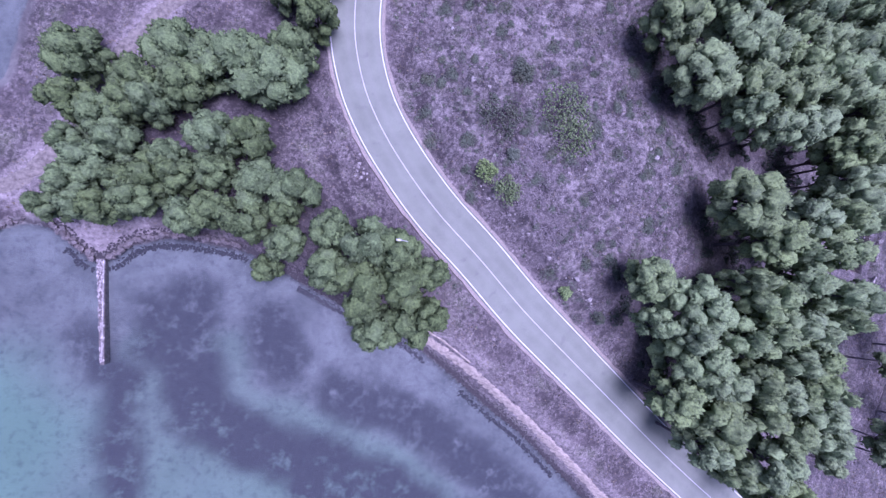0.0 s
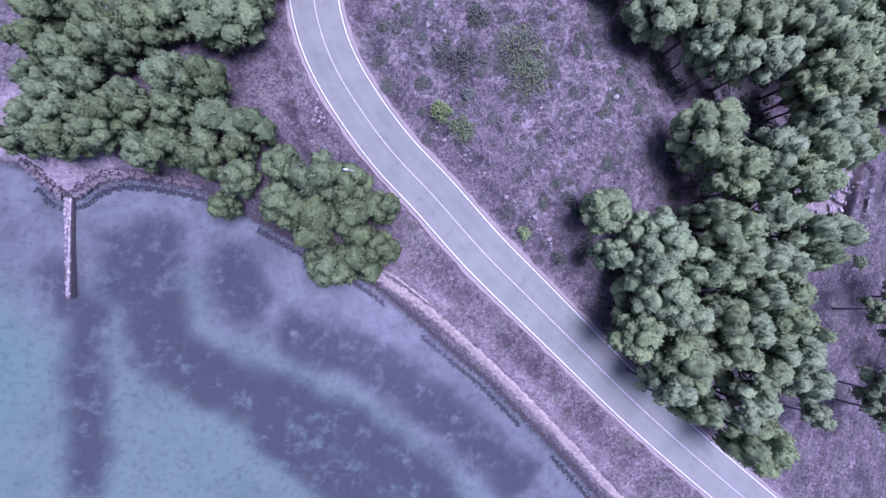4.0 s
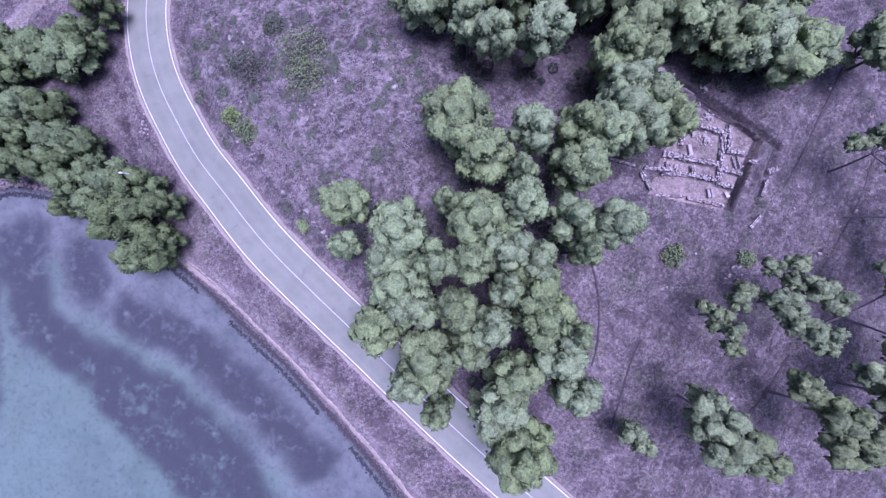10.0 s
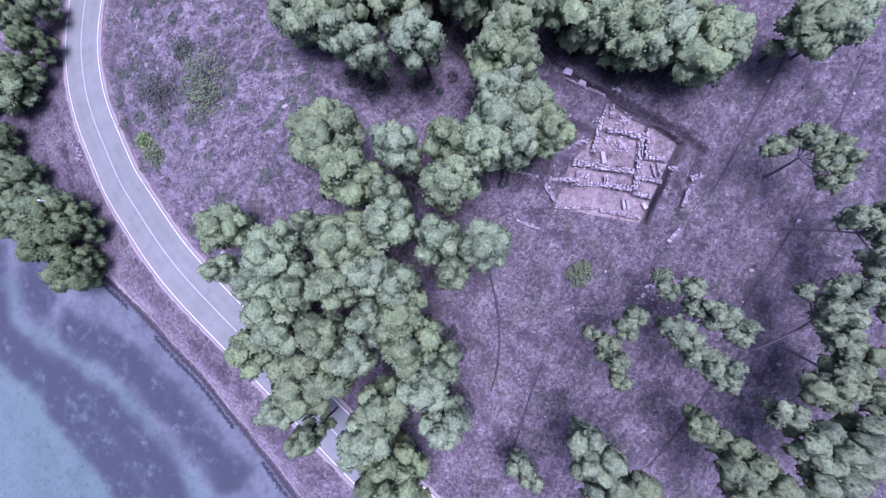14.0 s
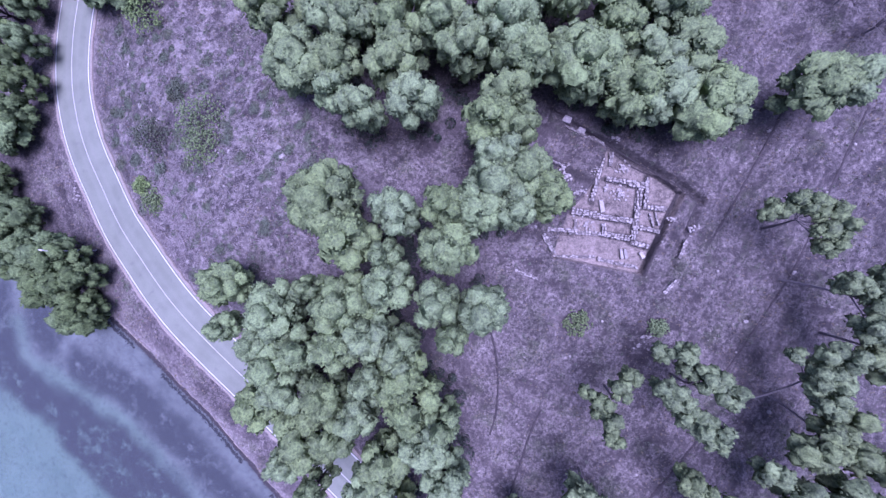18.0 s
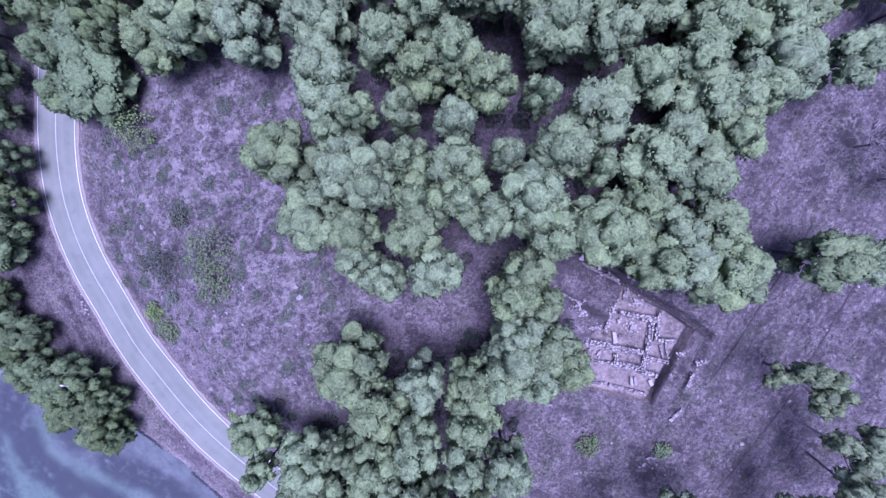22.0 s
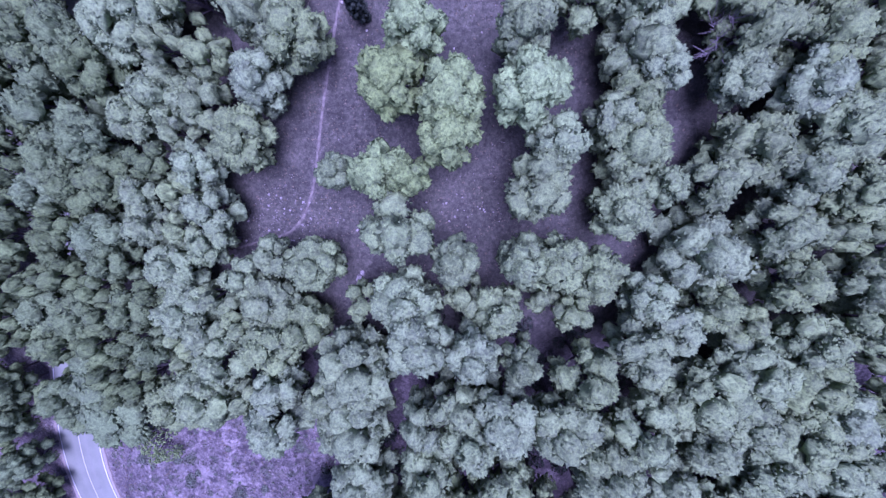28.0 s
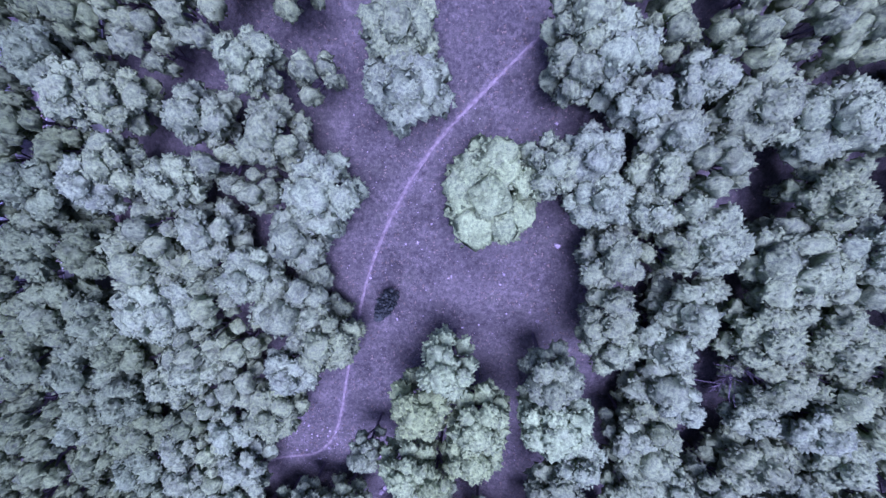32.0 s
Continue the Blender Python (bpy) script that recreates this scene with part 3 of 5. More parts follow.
CLUMP_A = [(47.6, 72.0, 2.1, 8.4), (45.2, 68.2, 2.4, 8.4), (49.6, 68.0, 2.4, 8.4), (49.1, 64.1, 2.2, 8.4), (43.9, 62.5, 2.2, 8.1), (46.3, 61.7, 1.6, 8.4), (55.2, 67.0, 2.6, 8.4), (50.6, 84.8, 3.3, 4.9)]
GROVES = [(CLUMP_A, "bright green rounded pine standing in the meadow"), (FRONT_A, "rounded pine in the front row of the wood above the ruin"), (CLEARING_B, "rounded pine at the edge of the meadow"), (CLEARING_A, "rounded pine at the edge of the meadow"), (FRINGE_C, "rounded pine in the closed belt above the ruin"), (FRINGE_B, "rounded pine in the closed belt above the ruin"), (FRINGE_A, "rounded pine in the closed belt above the ruin"), (KNOLL_A, "dense grey-green pine in the grove beside the road"), (KNOLL_B, "dense grey-green pine in the grove beside the road"), (SHORE_A, "bushy green pine on the shore beside the road"), (SHORE_B, "bushy green pine on the shore beside the road"), (EDGE_A, "rounded pine at the edge of the wood"), (MID_E_A, "rounded grey-green pine in the closed wood"), (TOP_E_A, "rounded grey-green pine in the closed wood"), (FIELD_A, "loose-crowned pine in the dry field"), (TOP_W_A, "rounded grey-green pine in the closed wood"), (HIGH_E_A, "rounded grey-green pine in the closed wood"), (HIGH_W_A, "rounded grey-green pine in the closed wood"), (UP_E_A, "rounded grey-green pine in the closed wood"), (MID_W_A, "rounded grey-green pine in the closed wood"), (UP_W_A, "rounded grey-green pine in the closed wood")]
ALL_TREES = [q for grove, _ in GROVES for q in grove]


def build_ground():
    def axis(lo, hi, step, reach):
        core = np.arange(lo, hi + step / 2, step)
        out = [step * 1.5 ** k for k in range(1, 14)]
        a = lo - np.cumsum(out)
        b = hi + np.cumsum(out)
        return np.concatenate([a[a > -reach][::-1], core, b[b < reach]])
    xs, ys = axis(-46, 100, 0.62, 2500), axis(-46, 118, 0.62, 2500)
    xs = np.unique(np.concatenate([xs, np.arange(63.25, 81, 0.25), np.arange(63.125, 81, 0.25)]).round(4))
    ys = np.unique(np.concatenate([ys, np.arange(-5.25, 15, 0.25), np.arange(-5.125, 15, 0.25)]).round(4))
    gx, gy = np.meshgrid(xs, ys)
    x, y = gx.ravel(), gy.ravel()
    near = (np.abs(x - 27) < 400) & (np.abs(y - 36) < 400)
    z = land(x, y)
    nx, ny = len(xs), len(ys)
    j, i = np.meshgrid(np.arange(ny - 1), np.arange(nx - 1), indexing="ij")
    a = (j * nx + i).ravel()
    faces = np.stack([a, a + 1, a + nx + 1, a + nx], 1)
    me = bpy.data.meshes.new("ground")
    me.vertices.add(len(x))
    me.vertices.foreach_set("co", np.stack([x, y, z], 1).ravel())
    me.loops.add(faces.size)
    me.loops.foreach_set("vertex_index", faces.ravel().astype(np.int32))
    me.polygons.add(len(faces))
    me.polygons.foreach_set("loop_start", np.arange(0, faces.size, 4, dtype=np.int32))
    me.update(calc_edges=True)
    me.shade_smooth()
    me.materials.append(GROUND)
    s = seaward(x, y)

    def mask(name, values):
        me.attributes.new(name, "FLOAT", "POINT").data.foreach_set("value", np.clip(values, 0, 1).astype(np.float32))

    def near_line(line, half, soft):
        d, _ = distance_to(line, x, y)
        return 1 - ease((d - half) / soft)
    dirt = near_line(DIRT, 0.7, 1.4) * 0.7
    mask("path", np.maximum.reduce([dirt, near_line(SAND_PATH, 0.8, 1.0), near_line(FOOTPATH, 0.08, 0.5) * 0.25, near_line(ROAD, 3.2, 0.9) * 0.5,
                                    near_line([(-31, 5.4), (-26.5, 2.0), (-22.5, 3.2)], 0.9, 1.6), near_line([(2.0, -3.0), (8, -6.5)], 0.6, 1.2) * 0.3]))
    mask("bed", ease((0.5 - s) / 0.5))
    mask("deep", np.maximum(ease((-s - 9 - 3 * wobble(x, y, 0.2)) / 9) * ease((-x - 12 + 0.4 * y) / 14), 0.6 * ease((-s - 7 - 2 * wobble(x, y, 0.35)) / 9) * ease((-y - 12) / 14)))
    mask("wrack", (1 - ease(np.abs(s + 0.2) / 0.7)) * ease((x + 34) / 3))
    mask("scrub", ease((46 - x + 0.25 * y) / 10) * ease((distance_to(ROAD, x, y)[0] - 4) / 3) * ease((x - 0.02 * y - 3) / 5) * ease((46 - y) / 10) * ease((y + 8) / 8))
    litter = np.zeros(len(x))
    for tx, ty, r, h in ALL_TREES:
        wide = 1.5 if ty > 34 else 0.9
        k = np.abs(x - tx) < 6
        k &= np.abs(y - ty) < 6
        litter[k] = np.maximum(litter[k], 1 - ease((np.hypot(x[k] - tx, y[k] - ty) - r * 0.8) / (r * wide)))
    mask("litter", litter)
    mask("meadow", ease((y - 40) / 8) * ease((s - 2) / 3))
    rows = np.zeros(len(x))
    for line in ([(90.5, 17.5), (87.8, 12.4), (84.4, 6.3), (81.0, 0.5)], [(97, 14.5), (95.9, 11.9), (93.5, 6.5)], [(91.3, 1.3), (89.2, -3.2), (85.6, -8.7), (82, -14)], [(99, 6), (97.5, 0), (96, -8)]):
        rows = np.maximum(rows, near_line(line, 0.3, 0.6))
    mask("track", rows * 0.25)
    # cut edges and ditch floor, where shade goes into the soil colour
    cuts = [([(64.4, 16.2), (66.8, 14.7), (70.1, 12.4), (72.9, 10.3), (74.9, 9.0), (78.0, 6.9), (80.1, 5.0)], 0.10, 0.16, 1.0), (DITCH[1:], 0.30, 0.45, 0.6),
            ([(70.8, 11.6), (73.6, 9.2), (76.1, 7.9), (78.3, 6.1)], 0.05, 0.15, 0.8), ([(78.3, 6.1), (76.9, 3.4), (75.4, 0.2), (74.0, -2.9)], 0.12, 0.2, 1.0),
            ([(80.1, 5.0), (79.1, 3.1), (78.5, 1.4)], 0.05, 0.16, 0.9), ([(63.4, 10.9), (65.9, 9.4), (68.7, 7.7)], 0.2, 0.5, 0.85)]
    # dark bands hugging each wall imitate contact shade at its foot
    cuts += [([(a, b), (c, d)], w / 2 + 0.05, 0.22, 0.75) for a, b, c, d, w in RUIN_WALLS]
    dig_shade = np.zeros(len(x))
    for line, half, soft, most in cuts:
        dig_shade = np.maximum(dig_shade, near_line(line, half, soft) * most)
    mask("dig_shade", dig_shade)
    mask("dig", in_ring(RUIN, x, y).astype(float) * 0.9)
    def bands(lines):
        out = np.zeros(len(x))
        for line, half in lines:
            d, _ = distance_to(line, x, y)
            out = np.maximum(out, 1 - ease((d - half + 0.7 * wobble(x, y, 0.7, half) + 0.3 * wobble(x, y, 2.1, half)) / 2.6))
        return out
    mask("weed", bands(WEED))
    mask("sandbar", bands(SANDBAR) * 0.55)
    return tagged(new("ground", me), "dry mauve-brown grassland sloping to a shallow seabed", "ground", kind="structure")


def build_water():
    xs = [-2500, -60, 20, 80, 2500]
    verts = [(x, y, SEA) for y in (-2500, 0, 2500) for x in (-2500, 200)]
    me = mesh_of("water", verts, [(0, 1, 3, 2), (2, 3, 5, 4)], WATER)
    return tagged(new("water", me), "calm shallow blue sea over sand and dark weed", "sea", kind="structure")


def ribbon(line, zs, offsets, lift, closed_sides=0.0):
    """A strip along a line: a row of points at each offset to its right."""
    t = np.gradient(line, axis=0)
    t /= np.linalg.norm(t, axis=1)[:, None] + 1e-9
    right = np.stack([t[:, 1], -t[:, 0]], 1)
    rows = [np.column_stack([line + right * o, zs + l]) for o, l in zip(offsets, lift)]
    n, m = len(line), len(offsets)
    verts = np.stack(rows, 1).reshape(-1, 3)
    faces = [(i * m + j, i * m + j + 1, (i + 1) * m + j + 1, (i + 1) * m + j) for i in range(n - 1) for j in range(m - 1)]
    return verts, faces


def build_road():
    road = thing("road", "pale worn two-lane asphalt road curving along the shore", "road", kind="structure")
    offs = np.linspace(-ROAD_HALF, ROAD_HALF, 15)
    lift = 0.03 - 0.02 * (offs / ROAD_HALF) ** 2
    offs = np.concatenate([[-ROAD_HALF - 0.02], offs, [ROAD_HALF + 0.02]])
    lift = np.concatenate([[-0.25], lift, [-0.25]])
    v, f = ribbon(ROAD, ROAD_Z, offs, lift)
    me = mesh_of("carriageway", v, f, ASPHALT, True)
    wheel = np.tile(np.exp(-((np.abs(np.abs(offs) - 1.55) - 0.75) / 0.35) ** 2), len(ROAD))
    me.attributes.new("wheel", "FLOAT", "POINT").data.foreach_set("value", wheel.astype(np.float32))
    part("carriageway", me, road)
    for name, o, w in (("edge_line", -2.74, 0.06), ("edge_line", 2.74, 0.06), ("centre_line", 0.06, 0.055)):
        v, f = ribbon(ROAD, ROAD_Z, [o - w, o + w], [0.036, 0.036])
        part(name, mesh_of(name, v, f, PAINT), road, "worn white painted line")
    for o, a in ((-1, "verge"), (1, "verge")):
        rnd = np.random.default_rng(5 + o)
        edge = ROAD_HALF + 0.1 + 0.22 * rnd.random(len(ROAD))
        t = np.gradient(ROAD, axis=0)
        t /= np.linalg.norm(t, axis=1)[:, None]
        right = np.stack([t[:, 1], -t[:, 0]], 1) * o
        v = np.concatenate([np.column_stack([ROAD + right * (ROAD_HALF - 0.12), ROAD_Z + 0.02]), np.column_stack([ROAD + right * edge[:, None], ROAD_Z + 0.012]),
                            np.column_stack([ROAD + right * (edge + 0.1)[:, None], ROAD_Z - 0.3])])
        n = len(ROAD)
        f = [(i, i + 1, n + i + 1, n + i) if o < 0 else (n + i, n + i + 1, i + 1, i) for i in range(n - 1)]
        f += [(n + i, n + i + 1, 2 * n + i + 1, 2 * n + i) if o < 0 else (2 * n + i, 2 * n + i + 1, n + i + 1, n + i) for i in range(n - 1)]
        part(a, mesh_of(a, v, f, GRAVEL), road, "crumbling pale gravel verge")
    return road


build_ground()
build_water()
build_road()

# ---- trees ----
def tufts(rnd, centre, radius, count, size, up=-0.35, squash=0.85):
    """Sprays of needles: five small loose leaves for each tuft, standing out all over a lobe."""
    d = rnd.normal(size=(count * 15, 3))
    d /= np.linalg.norm(d, axis=1)[:, None]
    d = d[d[:, 2] > up][:count * 5]
    n = len(d)
    base = centre + d * radius * (0.88 + 0.20 * rnd.random((n, 1))) * np.array([1, 1, squash])
    facing = d + rnd.normal(size=(n, 3)) * 0.4
    facing /= np.linalg.norm(facing, axis=1)[:, None]
    side = np.cross(facing, rnd.normal(size=(n, 3)))
    side /= np.linalg.norm(side, axis=1)[:, None] + 1e-9
    other = np.cross(facing, side)
    s = size * (0.55 + 0.8 * rnd.random((n, 1)))
    v = np.stack([base + side * s, base - side * s * 0.45 + other * s * 0.75, base - side * s * 0.45 - other * s * 0.75], 1).reshape(-1, 3)
    return v, [(3 * i, 3 * i + 1, 3 * i + 2) for i in range(n)]


def dome():
    """The upper part of a rough twenty-sided ball."""
    bm = bmesh.new()
    bmesh.ops.create_icosphere(bm, subdivisions=1, radius=1)
    v, f = np.array([q.co for q in bm.verts]), [[q.index for q in p.verts] for p in bm.faces]
    bm.free()
    f = np.array([p for p in f if v[p, 2].mean() > -0.3])
    used = np.unique(f)
    return v[used], np.searchsorted(used, f)


DOME = dome()


def florets(rnd, centre, radius, count, size, up=-0.35, squash=0.85, buds=12):
    """Rounded sprigs all over a lobe: each a rough dome set with small three-sided needle buds."""
    k = np.arange(count)
    z = 1 - (1 - up) * (k + 0.5) / count
    a = k * 2.39996 + rnd.random() * 6.28 + rnd.normal(size=count) * 0.25
    w = np.sqrt(np.maximum(0, 1 - z * z))
    d = np.stack([w * np.cos(a), w * np.sin(a), z], 1)
    s = size * (0.7 + 0.6 * rnd.random(count))
    base = centre + d * (radius * (0.80 + 0.22 * rnd.random((count, 1)))) * np.array([1, 1, squash])
    # domes
    side = np.cross(d, rnd.normal(size=(count, 3)))
    side /= np.linalg.norm(side, axis=1)[:, None] + 1e-9
    other = np.cross(d, side)
    v0, f0 = DOME
    m = len(v0)
    out = v0[None, :, 0:1] * side[:, None] + v0[None, :, 1:2] * other[:, None] + v0[None, :, 2:3] * d[:, None]
    v = (base[:, None] + out * (0.92 + 0.13 * rnd.normal(size=(count, m, 1))) * s[:, None, None]).reshape(-1, 3)
    f = (f0[None] + (np.arange(count) * m)[:, None, None]).reshape(-1, 3)
    n1 = (out + 0.18 * rnd.normal(size=out.shape)).reshape(-1, 3)
    # buds
    who = np.repeat(np.arange(count), buds)
    n = len(who)
    face = rnd.normal(size=(n, 3))
    face /= np.linalg.norm(face, axis=1)[:, None] + 1e-9
    face = face + d[who] * 0.7
    face /= np.linalg.norm(face, axis=1)[:, None] + 1e-9
    r = s[who][:, None]
    spot = base[who] + face * r * (0.86 + 0.20 * rnd.random((n, 1)))
    side = np.cross(face, rnd.normal(size=(n, 3)))
    side /= np.linalg.norm(side, axis=1)[:, None] + 1e-9
    other = np.cross(face, side)
    l = r * (0.28 + 0.24 * rnd.random((n, 1)))
    rays = [side, -side * 0.5 + other * 0.866, -side * 0.5 - other * 0.866]
    w = np.stack([spot + face * l * 1.1] + [spot + q * l - face * l * 0.25 for q in rays], 1).reshape(-1, 3)
    n2 = np.stack([face] + [face * 0.75 + q * 0.8 for q in rays], 1).reshape(-1, 3)
    g = (np.array([(0, 1, 2), (0, 2, 3), (0, 3, 1)])[None] + (np.arange(n) * 4)[:, None, None]).reshape(-1, 3) + len(v)
    normals = np.concatenate([n1, n2])
    normals /= np.linalg.norm(normals, axis=1)[:, None] + 1e-9
    return np.concatenate([v, w]), [tuple(q) for q in np.concatenate([f, g]).tolist()], normals


def tube(points, radii, sides=6):
    """A tapered round limb along points."""
    p = np.array(points, float)
    t = np.gradient(p, axis=0)
    t /= np.linalg.norm(t, axis=1)[:, None] + 1e-9
    verts = []
    for q, d, r in zip(p, t, radii):
        a = np.cross(d, (0.31, 0.95, 0.05))
        a /= np.linalg.norm(a) + 1e-9
        b = np.cross(d, a)
        verts += [q + r * (a * math.cos(2 * math.pi * k / sides) + b * math.sin(2 * math.pi * k / sides)) for k in range(sides)]
    n = len(p)
    faces = [(i * sides + k, i * sides + (k + 1) % sides, (i + 1) * sides + (k + 1) % sides, (i + 1) * sides + k) for i in range(n - 1) for k in range(sides)]
    faces.append(tuple(range((n - 1) * sides, n * sides)))
    return np.array(verts), faces


def gather(pieces):
    verts, faces, base = [], [], 0
    for v, f in pieces:
        verts.append(v)
        faces += [tuple(i + base for i in q) for q in f]
        base += len(v)
    return np.concatenate(verts), faces


def gather_round(pieces):
    """Like gather, for leaves that carry normals of their own."""
    v, f = gather([p[:2] for p in pieces])
    return v, f, np.concatenate([p[2] for p in pieces])


def leaf_mesh(name, verts, faces, normals, mat):
    me = mesh_of(name, verts, faces, mat, True)
    me.normals_split_custom_set_from_vertices(normals.tolist())
    return me


def ico(subdivisions, low):
    """Verts and faces of a many-sided ball without its underside."""
    bm = bmesh.new()
    bmesh.ops.create_icosphere(bm, subdivisions=subdivisions, radius=1)
    v, f = np.array([q.co for q in bm.verts]), np.array([[q.index for q in p.verts] for p in bm.faces])
    bm.free()
    f = f[v[f][:, :, 2].mean(1) > low]
    used = np.unique(f)
    return v[used], np.searchsorted(used, f)


SHELL = ico(2, -0.3)


def billow(rnd, centre, radius, knobs=18, sprigs=70, size=0.075, squash=0.9):
    """A lobe of foliage: knobs parted by creases, set with small three-sided sprigs."""
    d, f = SHELL
    k = np.arange(knobs)
    z = 1 - 1.45 * (k + 0.5) / knobs
    a = k * 2.39996 + rnd.random() * 6.28 + rnd.normal(size=knobs) * 0.35
    w = np.sqrt(np.maximum(0, 1 - z * z))
    c = np.stack([w * np.cos(a), w * np.sin(a), z + rnd.normal(size=knobs) * 0.12], 1)
    c /= np.linalg.norm(c, axis=1)[:, None]
    wide = (0.42 + 0.26 * rnd.random(knobs)) * math.sqrt(15 / knobs)
    gap = np.arccos(np.clip(d @ c.T, -1, 1)) / wide
    near = gap.argmin(1)
    bulge = np.sqrt(np.maximum(0, 1 - gap.min(1) ** 2))
    lift = 0.08 * rnd.normal(size=knobs)
    out = (0.62 + 0.44 * bulge + lift[near] * bulge + 0.035 * rnd.normal(size=len(d)))[:, None]
    flat = np.array([1, 1, squash])
    v = centre + d * out * radius * flat
    n = d * 0.8 + (d - c[near]) / wide[near][:, None] * 1.0 + 0.15 * rnd.normal(size=d.shape)
    # sprigs on the knobs
    who = rnd.integers(0, knobs, sprigs)
    face = c[who] + rnd.normal(size=(sprigs, 3)) * 0.26
    face /= np.linalg.norm(face, axis=1)[:, None]
    spot = centre + face * (0.94 + 0.15 * rnd.random((sprigs, 1))) * radius * flat
    side = np.cross(face, rnd.normal(size=(sprigs, 3)))
    side /= np.linalg.norm(side, axis=1)[:, None] + 1e-9
    other = np.cross(face, side)
    l = size * (0.5 + 1.0 * rnd.random((sprigs, 1)))
    rays = [side, -side * 0.5 + other * 0.866, -side * 0.5 - other * 0.866]
    p = np.stack([spot + face * l * 0.9] + [spot + q * l - face * l * 0.5 for q in rays], 1).reshape(-1, 3)
    m = np.stack([face] + [face * 0.75 + q * 0.8 for q in rays], 1).reshape(-1, 3)
    g = (np.array([(0, 1, 2), (0, 2, 3), (0, 3, 1)])[None] + (np.arange(sprigs) * 4)[:, None, None]).reshape(-1, 3) + len(v)
    normals = np.concatenate([n, m])
    normals /= np.linalg.norm(normals, axis=1)[:, None] + 1e-9
    return np.concatenate([v, p]), [tuple(q) for q in np.concatenate([f, g]).tolist()], normals


def pine_pieces(seed, lobes=6, tall=2.6, spread=1.0, knobs=18, sprigs=80, size=0.062, low=6):
    """Trunk and crown of a pine whose crown has radius 1 and whose top is at z = tall."""
    rnd = np.random.default_rng(seed)
    crown, limbs = [], []
    top = tall - 0.36
    lean = rnd.normal(size=2) * 0.08
    stem = [(lean[0] * s * s, lean[1] * s * s, s * (tall - 0.5)) for s in np.linspace(-0.12, 1, 7)]
    limbs.append(tube(stem, np.linspace(0.09, 0.03, 7)))
    spots = [(0.08 * rnd.normal(), 0.08 * rnd.normal(), top, 0.40 + 0.05 * rnd.random())]
    for k in range(lobes):
        a = (k + 0.7 * rnd.random()) * 6.2832 / lobes + seed
        out = (0.40 + 0.22 * rnd.random()) * spread
        spots.append((out * math.cos(a), out * math.sin(a), top - 0.16 - 0.42 * rnd.random(), 0.27 + 0.16 * rnd.random()))
    for k in range(low):  # lower boughs
        a, out = (k + 0.7 * rnd.random()) * 6.2832 / low, (0.58 + 0.18 * rnd.random()) * spread
        spots.append((out * math.cos(a), out * math.sin(a), max(0.35, top - 0.70 - 0.35 * rnd.random()), 0.26 + 0.10 * rnd.random()))
    for k in range(5 if tall > 2.4 else 0):  # skirt of old boughs
        a, out = (k + 0.7 * rnd.random()) * 6.2832 / 5 + 0.5, (0.46 + 0.24 * rnd.random()) * spread
        spots.append((out * math.cos(a), out * math.sin(a), top - 1.25 - 0.45 * rnd.random(), 0.28 + 0.08 * rnd.random()))
    for k, (x, y, z, r) in enumerate(spots):
        c = np.array([x + lean[0], y + lean[1], z])
        crown.append(billow(rnd, c, r, knobs, sprigs if k <= lobes else sprigs // 2, size))
        root = np.array([lean[0] * 0.6, lean[1] * 0.6, max(0.3, z - 0.6)])
        limbs.append(tube([root, (root + c) / 2 + np.array([0, 0, 0.08]), c], (0.04, 0.028, 0.014), 5))
    return gather(limbs), gather_round(crown)


def pine_meshes(seed, mat, **shape):
    wood, crown = pine_pieces(seed, **shape)
    return mesh_of("trunk", *wood, BARK, True), leaf_mesh("crown", *crown, mat)


# three builds of crown for squat, middling and tall trees
PINES = {tall: [pine_meshes(11 + 7 * i + int(tall * 10), m, lobes=l, spread=w, tall=tall) for i, (m, l, w) in enumerate(
    [(PINE, 6, 1.0), (GREY_PINE, 5, 0.95), (PINE, 7, 1.05), (FRESH_PINE, 6, 1.0), (PINE, 5, 1.05), (GREY_PINE, 7, 1.0)])] for tall in (2.0, 2.8, 3.6)}
BROAD_PINES = {tall: [pine_meshes(71 + i, m, lobes=10, spread=1.1, tall=tall, sprigs=80, size=0.045, low=8) for i, m in enumerate([FRESH_PINE, GREY_PINE, PINE])] for tall in (1.6, 2.8)}
SHORE_PINES = {tall: [pine_meshes(131 + 5 * i + int(tall * 10), DARK_PINE, lobes=l, tall=tall) for i, l in enumerate((6, 5, 7))] for tall in (1.8, 2.6)}
WOOD_PINES = [pine_pieces(41 + i, lobes=5, spread=1.05, tall=2.3, knobs=16, sprigs=30, low=4) for i in range(5)]


def crown_for(r, h, k, x, y):
    """Meshes and model height of a crown that suits the radius, the height and the side of the road."""
    kinds = SHORE_PINES if x < 9 or (x < 20 and y > 34) else BROAD_PINES if r > 2.7 else PINES
    tall = min(kinds, key=lambda q: abs(q - h / r))
    return kinds[tall][k % len(kinds[tall])], tall


def plant(name, meshes, label, category, group, x, y, r, h, turn, tall=2.6):
    """A tree with crown radius r and height h, standing on the land."""
    tree = thing(name, label, category, group, at=pose(x, y, height(x, y) - 0.03, 0, 0, math.degrees(turn)))
    tree.scale = (r, r, h / tall)
    part("trunk", meshes[0], tree, "grey bark")
    part("crown", meshes[1], tree)
    return tree


